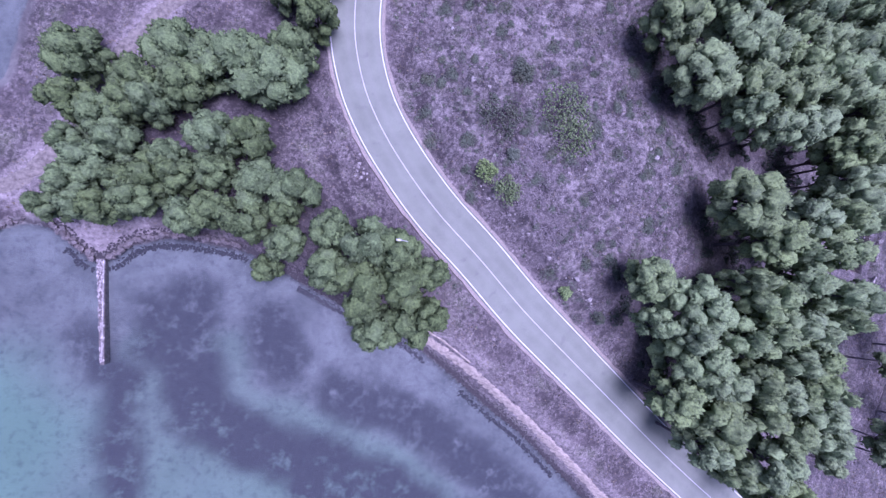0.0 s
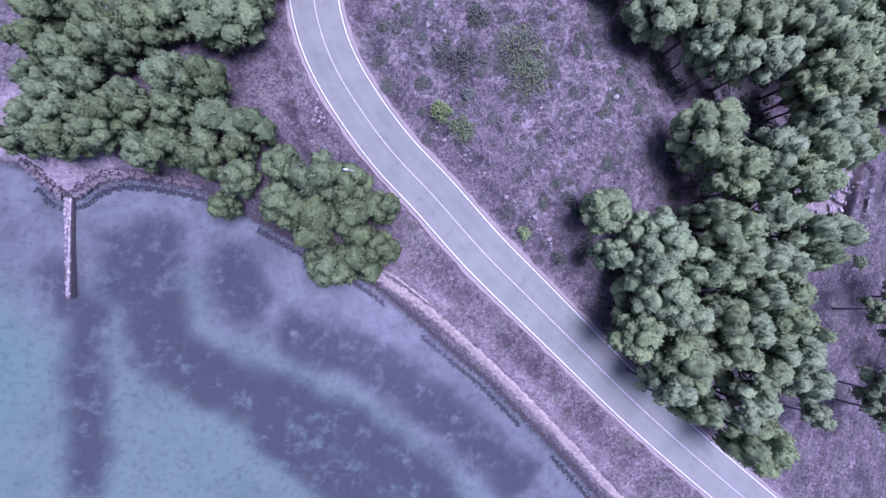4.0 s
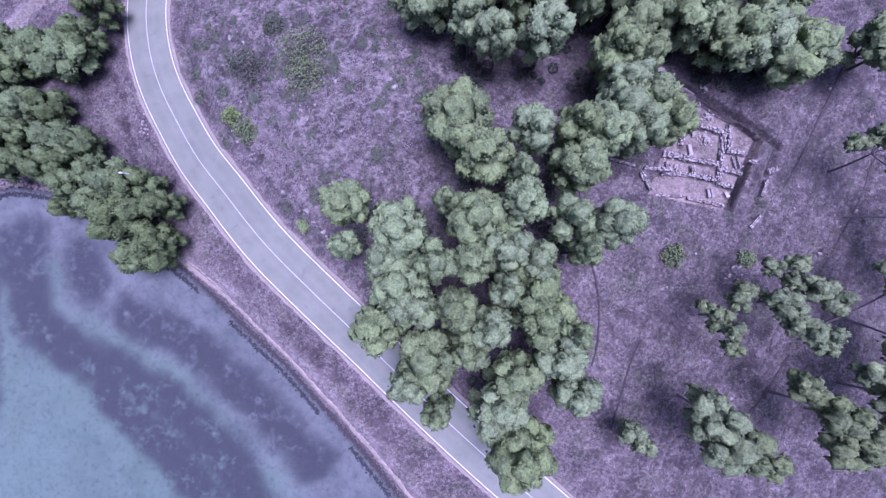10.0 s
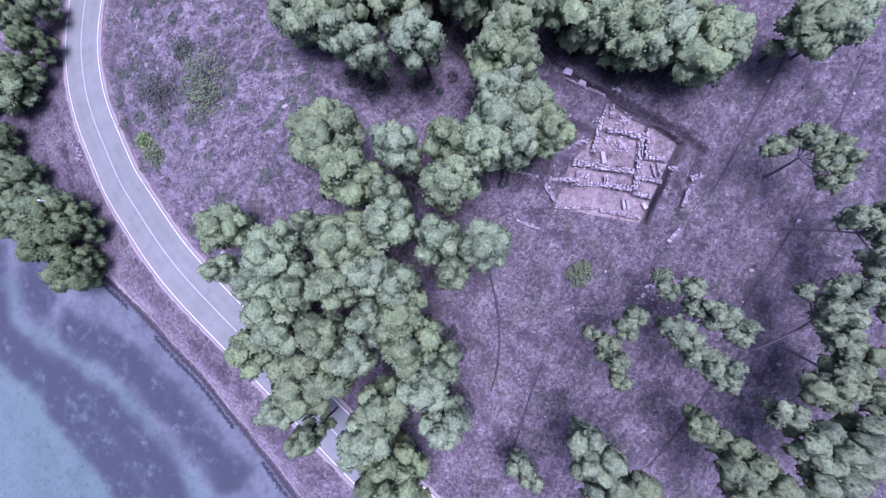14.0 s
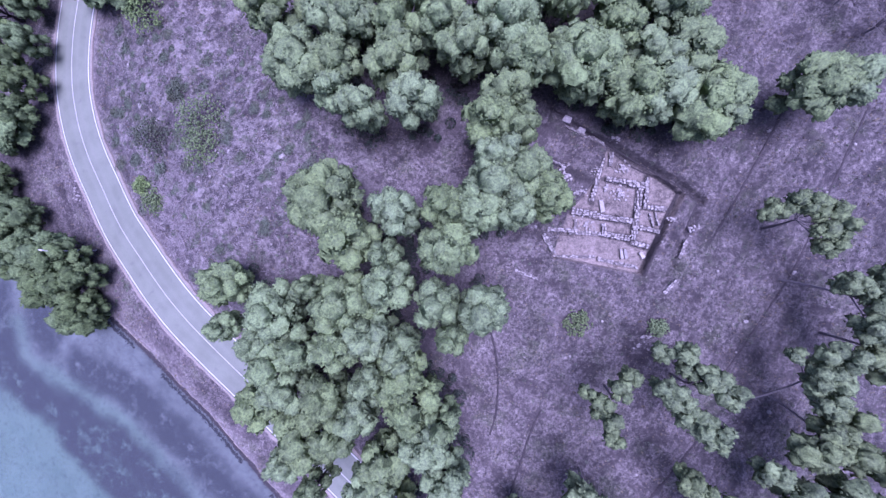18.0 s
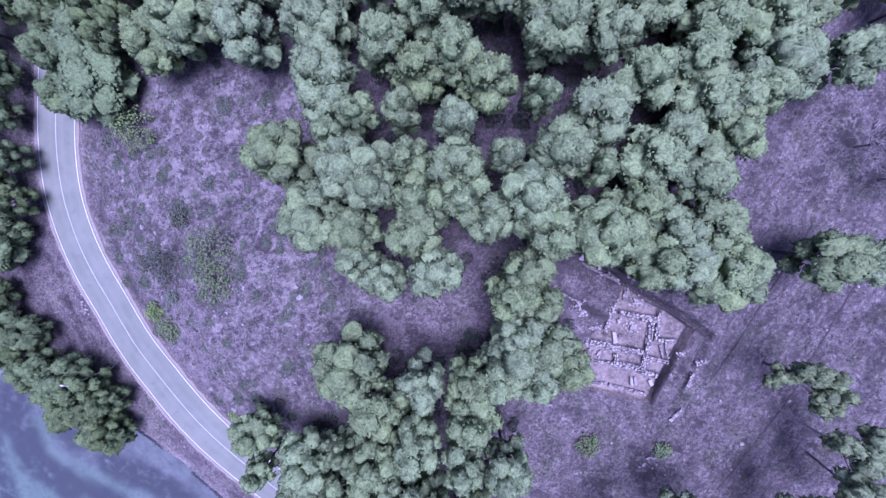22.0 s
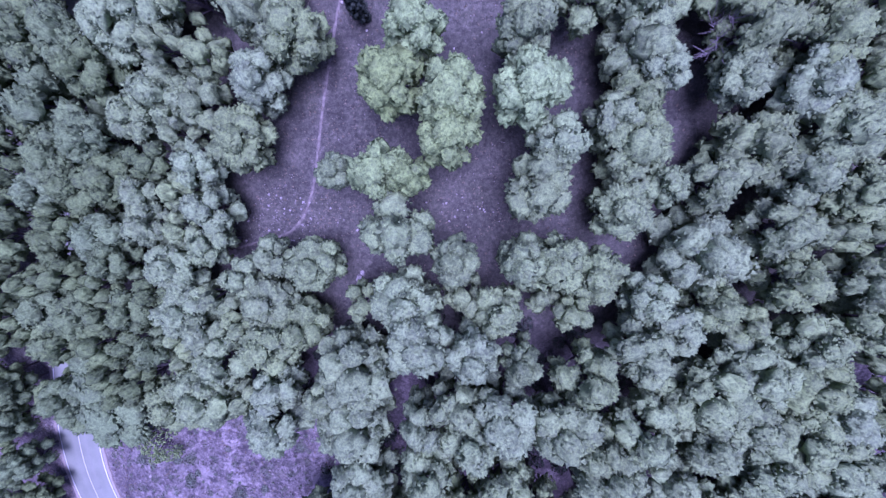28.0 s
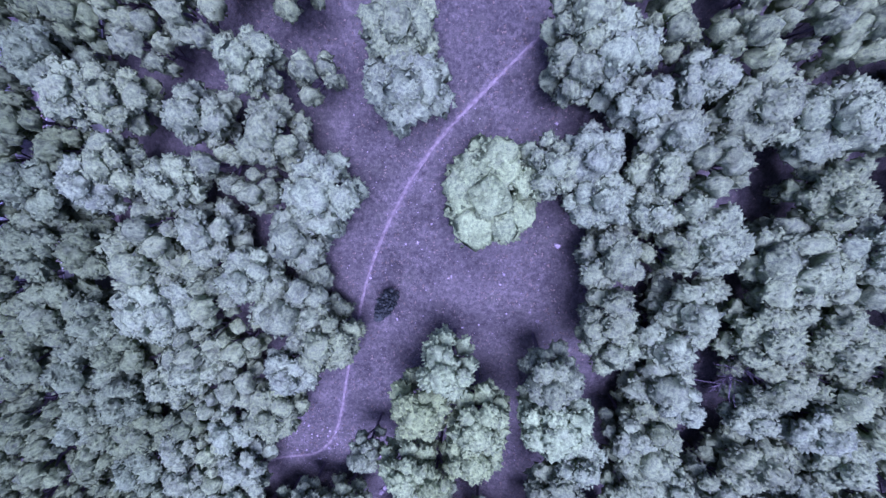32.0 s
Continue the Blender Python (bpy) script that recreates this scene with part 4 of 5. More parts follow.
def plant_pines():
    rnd = random.Random(7)
    for grove, label in GROVES:
        for x, y, r, h in grove:
            meshes, tall = crown_for(r, h, 3 if "bright" in label else rnd.choice((1, 2, 4, 5, 7, 8)), x, y)
            plant("pine_tree", meshes, label, "pine tree", "pines of the headland", x, y, r * (0.94 if "shore" in label else 1.13 if "grove" in label else 1.2), h, rnd.random() * 6.28, tall)
    for x, y, r, h in [(-4.6, 30, 2.0, 6), (-5.2, 24.8, 2.2, 6), (-8.2, 27.5, 2.2, 6.5), (-4.4, 35.6, 2.2, 6.4), (-7.5, 20.8, 1.9, 5.5), (5.6, 37.2, 2.5, 7), (-3.0, 40.0, 2.4, 7), (7.2, 40.5, 2.4, 7)]:
        if min(math.hypot(x - a, y - b) for a, b, c, d in ALL_TREES) > 2.2:
            plant("pine_tree", SHORE_PINES[2.6][rnd.randrange(3)], "dark pine at the roadside of the wood", "pine tree", "pines of the headland", x, y, r, h, rnd.random() * 6.28, 2.6)


plant_pines()

# open ground in the wood
MEADOW = [(39.6, 125), (39.5, 86.6), (37.2, 77.7), (35.2, 64.3), (28.5, 60), (26, 54), (33, 52.5), (34.6, 41.8), (39, 41.8), (40.3, 55), (39.1, 63.0), (44.1, 70.9),
          (51.5, 72.8), (57.8, 74.6), (57.9, 79.3), (56.5, 84), (56.5, 91.2), (66, 125)]
GLADES = [(70, 84.5, 4.2), (60.5, 44, 4.5), (56, 44.5, 3.6), (64.5, 43.3, 4), (58.2, 29, 2.6), (60.5, 69.5, 3.2), (50.3, 58.2, 3.6), (67, 72, 2.4), (31.5, 60, 4)]


BELT = [(32.8, 29.4), (35.1, 42.4), (43.6, 51.0), (81.0, 45.8), (85.5, 35.7), (82.7, 16.7), (30.4, 7.9)]
BESIDE_MEADOW = [(31.1, 79.1), (28.3, 63.3), (28.5, 51.6), (66.3, 51.9), (72.0, 58.6), (67.5, 77.9)]


def fill_wood():
    """Pines that close the canopy between the others."""
    rnd = random.Random(21)
    stand = [(x, y, r) for x, y, r, h in ALL_TREES]
    taken = []
    for _ in range(16000):
        x, y, r = rnd.uniform(-30, 97), rnd.uniform(27, 108), rnd.uniform(1.5, 2.3)
        if y < (41 if -1.5 < x < 40 else 39 if 40 <= x < 74 else 37 if x >= 74 else 27 + 0.35 * abs(x + 2)):
            continue
        if any(math.hypot(x - a, y - b) < 0.79 * (r + c) for a, b, c in stand) or any(math.hypot(x - a, y - b) < c + 0.6 * r for a, b, c in GLADES):
            continue
        px, py = np.array([x]), np.array([y])
        if in_ring(MEADOW, px, py)[0] or in_ring(BELT, px, py)[0] or in_ring(BESIDE_MEADOW, px, py)[0] or distance_to(MEADOW, px, py)[0][0] < 0.6 * r or seaward(px, py)[0] < 2.5 or (y < 46 and distance_to(ROAD, px, py)[0][0] < 4.2):
            continue
        stand.append((x, y, r))
        taken.append((x, y, r * 1.15))
    for which, mat, name, label in ((1, None, "pine_wood_crowns", "closed canopy of rounded grey-green pines"), (0, BARK, "pine_wood_trunks", "grey trunks of the closed pine wood")):
        verts, faces, kinds, normals, base = [], [], [], [], 0
        for i, (x, y, r) in enumerate(taken):
            v, f = WOOD_PINES[i % 5][which][:2]
            a, h = i * 1.3, 5.4 + 2.0 * ((i * 0.618) % 1)
            c, s = math.cos(a) * r, math.sin(a) * r
            w = np.stack([v[:, 0] * c - v[:, 1] * s + x, v[:, 0] * s + v[:, 1] * c + y, v[:, 2] * h / 2.3 + height(x, y) - 0.03], 1)
            verts.append(w)
            if which:
                q = WOOD_PINES[i % 5][1][2]
                normals.append(np.stack([q[:, 0] * math.cos(a) - q[:, 1] * math.sin(a), q[:, 0] * math.sin(a) + q[:, 1] * math.cos(a), q[:, 2]], 1))
            faces.append((f, base))
            base += len(v)
            kinds.append((len(f), 3 if x < 16 + 0.1 * y else i % 3))
        me = bpy.data.meshes.new(name)
        me.from_pydata(np.concatenate(verts).tolist(), [], [tuple(q + b for q in p) for f, b in faces for p in f])
        for m in ([PINE, GREY_PINE, PINE, DARK_PINE] if mat is None else [mat]):
            me.materials.append(m)
        if mat is None:
            me.polygons.foreach_set("material_index", np.concatenate([np.full(n, k) for n, k in kinds]).astype(np.int32))
        me.shade_smooth()
        me.update()
        if which:
            me.normals_split_custom_set_from_vertices(np.concatenate(normals).tolist())
        tagged(new(name, me), label, "woodland", kind="stuff")
    return len(taken)


fill_wood()

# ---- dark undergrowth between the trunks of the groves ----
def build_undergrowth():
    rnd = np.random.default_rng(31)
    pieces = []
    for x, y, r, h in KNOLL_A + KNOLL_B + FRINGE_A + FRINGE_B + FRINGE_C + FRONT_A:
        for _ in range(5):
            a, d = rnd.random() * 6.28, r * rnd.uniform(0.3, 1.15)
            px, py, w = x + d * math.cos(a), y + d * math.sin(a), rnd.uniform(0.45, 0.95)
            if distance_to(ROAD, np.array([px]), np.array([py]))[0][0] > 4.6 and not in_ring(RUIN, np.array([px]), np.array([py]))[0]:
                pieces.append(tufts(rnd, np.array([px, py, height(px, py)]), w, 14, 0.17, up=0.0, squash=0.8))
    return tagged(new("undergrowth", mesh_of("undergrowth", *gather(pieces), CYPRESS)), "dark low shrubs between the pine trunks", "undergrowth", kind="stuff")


build_undergrowth()

# ---- pines of the dry field: loose crowns in strings of clumps on leaning trunks ----
def field_pine(base, top, clumps, seed, mat=None, z=6.3):
    """base: where the trunk stands; clumps: x, y and radius of each part of the crown."""
    mat = FIELD_PINE
    rnd = np.random.default_rng(seed)
    g = height(*base)
    tree = thing("field_pine", "leaning pine with a loose clumped crown in the dry field", "pine tree", "pines of the field", at=pose(base[0], base[1], g - 0.05))
    o = np.array([base[0], base[1], g - 0.05])
    crown, limbs = [], []
    hub = np.array([top[0], top[1], g + z - 1.0]) - o
    bend = np.array([hub[0] * 0.35, hub[1] * 0.35, hub[2] * 0.55])
    stem = [(1 - s) ** 2 * np.zeros(3) + 2 * s * (1 - s) * bend + s * s * hub for s in np.linspace(0, 1, 9)]
    stem[0] = np.array([0, 0, -0.2])
    limbs.append(tube(stem, np.linspace(0.17, 0.07, 9), 8))
    for i, (x, y, r) in enumerate(clumps):
        r *= 0.88
        c = np.array([x, y, g + z - 0.9 + 1.5 * rnd.random()]) - o
        limbs.append(tube([hub * 0.92, (hub + c) / 2 - np.array([0, 0, 0.25]), c - np.array([0, 0, 0.2])], (0.07, 0.05, 0.025), 5))
        for q in range(7):
            a = q * 2.4 + rnd.random()
            cc = c + np.array([math.cos(a) * r * 0.52, math.sin(a) * r * 0.52, (0.55 - 0.17 * q + 0.5 * rnd.random()) * r])
            rr = r * (0.36 + 0.14 * rnd.random())
            crown.append(billow(rnd, cc, rr * 1.25, 16, 34, 0.15))
    v, f = gather(limbs)
    part("trunk", mesh_of("trunk", v, f, PALE_BARK, True), tree, "pale grey bark")
    part("crown", leaf_mesh("crown", *gather_round(crown), mat), tree)
    return tree


field_pine((86.4, 1.9), (85.6, 2.6), [(82.1, 2.9, 0.7), (83.4, 3.5, 1.1), (84.8, 3.9, 1.2), (86.2, 3.5, 1.3), (87.4, 3.0, 1.4), (87.8, 1.5, 1.3), (87.5, 0.0, 1.2), (86.4, 1.3, 0.8)], 1)
field_pine((76.5, -13.8), (75.6, -12.8), [(72.9, -9.6, 1.1), (74.5, -9.3, 1.1), (75.3, -11.1, 1.3), (76.8, -12.0, 1.6), (78.2, -13.2, 1.5), (73.0, -12.9, 1.4), (74.1, -14.1, 1.3), (75.2, -15.6, 1.6), (76.5, -16.4, 1.6), (76.9, -17.6, 1.1)], 2)
field_pine((69.6, -15.2), (68.6, -14.4), [(66.1, -13.6, 0.8), (67.4, -14.5, 1.1), (69.0, -13.0, 1.3), (70.0, -12.0, 1.1), (68.1, -16.0, 1.1), (68.3, -17.8, 1.0), (67.2, -15.7, 0.8)], 3, PINE)
field_pine((83.9, -16.5), (86.2, -12.0), [(86.8, -9.8, 1.7), (87.3, -11.0, 1.7), (86.4, -12.4, 1.7), (86.5, -13.9, 1.5), (85.9, -11.3, 1.2), (84.4, -9.8, 0.8)], 4)
field_pine((86.0, -15.6), (87.4, -17.6), [(84.8, -18.2, 2.0), (86.8, -17.1, 2.0), (88.3, -15.6, 1.7), (85.9, -18.8, 1.7), (89.3, -18.8, 2.0), (90.6, -19.4, 1.7)], 5, PINE)
field_pine((88.0, -3.6), (90.4, -4.8), [(89.0, -3.4, 1.2), (90.7, -4.3, 1.5), (91.4, -5.5, 1.7), (90.0, -7.5, 1.7), (92.0, -2.9, 1.4), (88.5, -3.7, 0.8)], 6)
field_pine((66.6, -24.6), (66.0, -24.4), [(65.0, -23.2, 2.0), (66.3, -24.8, 2.2), (66.4, -27.2, 2.3), (65.2, -25.6, 1.8)], 7)
field_pine((69.2, -28.0), (69.2, -27.6), [(69.3, -27.4, 2.2), (70.4, -28.8, 1.9)], 8)
field_pine((77.2, -24.2), (76.8, -23.4), [(74.3, -20.9, 1.3), (75.7, -22.2, 1.7), (77.2, -23.8, 2.1), (78.8, -25.2, 2.3), (78.2, -27.4, 2.2)], 9)
field_pine((85.8, -23.4), (85.6, -22.8), [(83.5, -22.6, 2.5), (85.5, -23.6, 2.6), (87.7, -22.3, 2.6), (81.6, -20.3, 1.6), (84.5, -25.8, 2.3)], 10, GREY_PINE)
field_pine((92.0, -9.4), (91.4, -9.4), [(91.8, -8.7, 1.7), (91.0, -10.1, 1.5), (92.6, -11.6, 1.8)], 11, PINE)
field_pine((59.4, -27.8), (59.4, -27.4), [(59.4, -27.4, 1.7), (60.4, -28.6, 1.3)], 12, PINE, 4.0)

# ---- cypresses ----
def cypress(x, y, r, h, seed, name="cypress_tree", label="slim dark cypress between the pines"):
    rnd = np.random.default_rng(seed)
    tree = thing(name, label, "cypress", at=pose(x, y, height(x, y) - 0.03))
    v, f = tube([(0, 0, -0.2), (0, 0, h * 0.3), (0, 0, h * 0.9)], (0.10, 0.08, 0.02), 7)
    part("trunk", mesh_of("trunk", v, f, BARK, True), tree)
    crown = []
    for k in range(16):
        s = k / 15
        rr = r * (0.35 + 0.65 * math.sin(math.pi * (0.12 + 0.78 * (1 - s)))) * (1 - 0.55 * s)
        a = k * 2.4
        c = np.array([math.cos(a) * rr * 0.25, math.sin(a) * rr * 0.25, h * (0.12 + 0.82 * s)])
        crown.append(florets(rnd, c, rr, 16, 0.17, up=-0.9, squash=1.3))
    part("crown", leaf_mesh("crown", *gather_round(crown), CYPRESS), tree)
    return tree


cypress(71.2, 78.4, 0.75, 5.6, 1)
cypress(75.0, 91.2, 0.85, 6.0, 2)
cypress(42.0, 75.7, 0.85, 5.0, 3, label="slim dark cypress beside the footpath")

# ---- bushes of the scrub ----
def bush(x, y, r, h, seed, mat, label, loose=1.0):
    rnd = np.random.default_rng(seed)
    ob = thing("bush", label, "bush", "bushes of the scrub", at=pose(x, y, height(x, y) - 0.02))
    crown, stems = [], []
    n = int(10 + 9 * r)
    for k in range(n):
        a, d = k * 2.4 + rnd.random(), r * math.sqrt((k + 0.5) / n) * 0.85
        rr = (0.30 + 0.22 * rnd.random()) * (0.55 + 0.25 * r)
        c = np.array([math.cos(a) * d, math.sin(a) * d, max(0.15, h * (1 - 0.7 * (d / r) ** 2) * (0.6 + 0.4 * rnd.random()) - rr * 0.5)])
        crown.append(florets(rnd, c, rr * loose, 12, 0.105, up=-0.4, buds=5))
        stems.append(tube([(c[0] * 0.2, c[1] * 0.2, -0.1), c * 0.6, c], (0.035, 0.025, 0.012), 5))
    v, f = gather(stems)
    part("stem_mass", mesh_of("stem_mass", v, f, BARK, True), ob)
    part("leaves", leaf_mesh("leaves", *gather_round(crown), mat), ob)
    return ob


bush(14.7, 16.0, 2.9, 1.9, 1, SCRUB, "broad dark green bush in the scrub")
bush(22.2, 17.4, 3.4, 1.7, 2, GREY_PINE, "loose grey-green bush in the scrub", 1.25)
bush(23.0, 13.6, 2.8, 1.3, 3, GREY_PINE, "loose grey-green bush in the scrub", 1.25)
bush(13.0, 9.6, 1.3, 1.2, 4, FRESH_PINE, "low bright green bush near the road")
bush(16.1, 11.6, 0.7, 0.9, 5, SCRUB, "small dark bush beside pale stones")
bush(15.2, 7.4, 1.7, 0.9, 6, GREY_PINE, "sprawling grey scrub near the road", 1.3)
bush(17.6, 21.5, 1.4, 1.0, 7, SCRUB, "low dark bush in the scrub")
bush(13.2, 32.4, 3.0, 2.6, 8, FRESH_PINE, "broad bright green bush by the road")
bush(75.2, -8.6, 1.0, 0.6, 9, GREY_PINE, "low grey bush in the dry field", 1.3)
bush(66.8, -8.2, 1.5, 0.7, 10, GREY_PINE, "low grey bush in the dry field", 1.3)
bush(22.4, -4.2, 0.8, 0.6, 11, FRESH_PINE, "low green bush at the roadside")
bush(26.6, -7.3, 0.8, 0.6, 12, SCRUB, "low green bush at the roadside")

# ---- stones ----
def rock_mesh(seed, flat=0.7, mat=None):
    rnd = np.random.default_rng(seed)
    bm = bmesh.new()
    bmesh.ops.create_icosphere(bm, subdivisions=2, radius=1)
    for v in bm.verts:
        q = v.co.copy()
        d = 1 + 0.22 * math.sin(3.1 * q.x + seed) * math.cos(2.7 * q.y + seed * 2) + 0.12 * rnd.normal()
        v.co = Vector((q.x * d, q.y * d * 0.85, q.z * d * flat))
    me = bpy.data.meshes.new("stone")
    bm.to_mesh(me)
    bm.free()
    me.materials.append(mat or WEATHERED)
    return me


ROCKS = [rock_mesh(i) for i in range(6)]
SHORE_ROCKS = [rock_mesh(20 + i, 0.75, DARK_STONE) for i in range(4)]
BLOCKS = []
for i in range(6):
    rnd = np.random.default_rng(60 + i)
    bm = bmesh.new()
    bmesh.ops.create_cube(bm, size=1)
    for v in bm.verts:
        v.co += Vector(rnd.normal(size=3) * 0.07)
    bmesh.ops.bevel(bm, geom=list(bm.edges), offset=0.10, segments=1, affect="EDGES")
    me = bpy.data.meshes.new("block")
    bm.to_mesh(me)
    bm.free()
    me.materials.append((STONE, WEATHERED)[i % 2])
    BLOCKS.append(me)


def stone(x, y, size, label="pale limestone boulder in the dry grass", group="boulders", meshes=None, rnd=random):
    ob = tagged(new("stone", rnd.choice(meshes or ROCKS)), label, "stone", group)
    ob.matrix_basis = pose(x, y, height(x, y) + size * 0.25, 0, 0, rnd.uniform(0, 360)) @ Matrix.Diagonal((size, size, size, 1))
    return ob


def scatter_stones():
    rnd = random.Random(3)
    for x, y, s in [(11.8, 20.5, 0.34), (13.7, 19.7, 0.22), (33.7, 11.7, 0.42), (33.2, 12.8, 0.26), (34.9, 17.0, 0.2), (32.3, 10.1, 0.24), (14.0, 11.5, 0.2), (15.0, 11.1, 0.2), (87.3, 12.4, 0.2), (95.6, 10.5, 0.2),
                    (89.5, -2.9, 0.22), (84.4, -8.1, 0.28), (81.7, -2.6, 0.16), (86.6, -17.9, 0.25), (39.2, 51.9, 0.4), (39.6, 52.4, 0.3), (56.3, 80.0, 0.25), (55.0, 73.0, 0.2), (9.5, 26.5, 0.25)]:
        stone(x, y, s, rnd=rnd)
    for _ in range(46):  # along the old fence line beside the road
        t = rnd.random()
        x, y = 11.8 + 15.4 * t + rnd.gauss(0, 0.35), 8.6 - 16.2 * t + rnd.gauss(0, 0.35)
        stone(x, y, rnd.uniform(0.07, 0.19) * (1.8 if rnd.random() < 0.1 else 1), "pale stone in the roadside grass", "roadside stones", rnd=rnd)
    for _ in range(60):  # scrub slope
        stone(rnd.gauss(28, 5), rnd.gauss(10, 4), rnd.uniform(0.06, 0.17), "pale stone on the scrub slope", "scrub stones", rnd=rnd)
    for _ in range(40):  # dry field
        stone(rnd.uniform(58, 95), rnd.uniform(-26, 14), rnd.uniform(0.06, 0.15), "pale stone in the dry field", "field stones", rnd=rnd)
    for _ in range(45):  # meadow and the bend of the footpath
        x, y = (rnd.gauss(32.5, 2.2), rnd.gauss(58.8, 1.6)) if rnd.random() < 0.5 else (rnd.uniform(40, 56), rnd.uniform(72, 90))
        stone(x, y, rnd.uniform(0.05, 0.14), "pale stone in the meadow", "meadow stones", rnd=rnd)
    for _ in range(26):
        stone(rnd.gauss(51, 2.2), rnd.gauss(58.5, 0.9), rnd.uniform(0.05, 0.13), "pale stone under the pines", "meadow stones", rnd=rnd)
    for _ in range(14):
        stone(rnd.gauss(-0.6, 0.5), rnd.uniform(8.5, 12.5), rnd.uniform(0.1, 0.25), "pale stone beside the lay-by", "roadside stones", rnd=rnd)


scatter_stones()

# ---- pier and shore wall ----
def build_pier():
    pier = thing("pier", "narrow stone jetty of pale rubble running into the sea", "pier", at=pose(-25.6, -0.6, SEA) @ Matrix.Diagonal((0.54, 1, 1, 1)))
    bm = bmesh.new()
    bmesh.ops.create_cube(bm, size=1, matrix=Matrix.LocRotScale((0.0, -4.6, -0.1), None, (1.15, 10.4, 0.75)))
    bmesh.ops.subdivide_edges(bm, edges=[e for e in bm.edges if abs(e.verts[0].co.y - e.verts[1].co.y) > 5], cuts=18)
    rnd = np.random.default_rng(4)
    for v in bm.verts:
        s = (-v.co.y) / 9.8
        v.co.x = v.co.x * (1 - 0.45 * max(0, s)) + (0.25 * max(0, s)) + rnd.normal() * 0.05 * (v.co.x < 0)
        v.co.z -= 0.18 * max(0, s)
    me = bpy.data.meshes.new("core")
    bm.to_mesh(me)
    bm.free()
    me.materials.append(EARTH)
    part("core", me, pier)
    r = random.Random(5)
    for k in range(150):
        s = r.random() ** 1.2
        x = r.uniform(-0.58, 0.42) * (1 - 0.4 * s) + 0.22 * s
        sz = r.uniform(0.10, 0.22)
        part("stone", r.choice(ROCKS), pier, at=pose(x, 0.4 - 9.9 * s, 0.24 - 0.18 * s, 0, 0, r.uniform(0, 360)) @ Matrix.Diagonal((sz, sz, sz * 0.6, 1)))
    for k in range(22):
        part("kerb_stone", r.choice(BLOCKS), pier, "pale squared kerb stone", pose(0.50 - 0.012 * k, 0.2 - 0.45 * k, 0.24 - 0.008 * k, 0, 0, r.uniform(-4, 4)) @ Matrix.Diagonal((0.20, 0.45, 0.2, 1)))
    return pier


def build_shore_wall(line, label, seed):
    wall = thing("shore_wall", label, "sea wall", "sea walls")
    r = random.Random(seed)
    p = smooth_line(line, 0.32)
    for x, y in p:
        for q in range(2):
            sz = r.uniform(0.16, 0.34)
            part("stone", r.choice(SHORE_ROCKS), wall, at=pose(x + r.gauss(0, 0.12), y + r.gauss(0, 0.12), SEA + 0.1 + 0.18 * q, 0, 0, r.uniform(0, 360)) @ Matrix.Diagonal((sz, sz, sz, 1)))
    return wall


build_pier()
build_shore_wall([(-29.6, 3.3), (-28.6, 2.3), (-27.4, 1.2), (-26.4, 0.1)], "low dark wall of wet stones beside the jetty", 1)
build_shore_wall([(-24.9, 0.1), (-23.9, 0.9), (-22.9, 1.8), (-20.8, 2.2), (-18.4, 2.4), (-15.8, 1.9), (-13.2, 1.2)], "low dark wall of wet stones along the bay", 2)
build_shore_wall([(-36, 2.8), (-33.6, 3.1), (-31.9, 3.9)], "dark wet stones at the point", 3)

# ---- the dug-out ruin ----
def ruin_wall(ax, ay, bx, by, wide, seed):
    r = random.Random(seed)
    long = math.hypot(bx - ax, by - ay)
    turn = math.degrees(math.atan2(by - ay, bx - ax))
    wall = thing("ruin_wall", "low excavated wall of pale rubble stone", "wall", "walls of the ruin", at=pose(ax, ay, height((ax + bx) / 2, (ay + by) / 2) - 0.05, 0, 0, turn))
    bm = bmesh.new()
    bmesh.ops.create_cube(bm, size=1, matrix=Matrix.LocRotScale((long / 2, 0, 0.12), None, (long, wide * 0.8, 0.46)))
    me = bpy.data.meshes.new("core")
    bm.to_mesh(me)
    bm.free()
    me.materials.append(EARTH)
    part("core", me, wall)
    n = max(2, int(long / 0.34))
    for row in (-1, 0, 1) if wide > 0.55 else (-1, 1):
        for k in range(n):
            for level in (0, 1, 2) if wide > 0.4 else (0, 1):
                if r.random() < (0.08, 0.25, 0.45)[level]:
                    continue
                sx, sy, sz = long / n * r.uniform(0.55, 0.98), wide * (0.30 if wide > 0.55 else 0.44) * r.uniform(0.7, 1.05), r.uniform(0.14, 0.26)
                part("stone", r.choice(BLOCKS), wall, at=pose((k + 0.5) * long / n + r.gauss(0, 0.03), row * wide * (0.34 if wide > 0.55 else 0.25) + r.gauss(0, 0.035), 0.08 + 0.19 * level + r.gauss(0, 0.03), r.gauss(0, 4), r.gauss(0, 4), r.gauss(0, 9)) @ Matrix.Diagonal((sx, sy, sz, 1)))
    return wall


for i, w in enumerate(RUIN_WALLS + RUIN_EDGES):
    ruin_wall(*w, 100 + i)


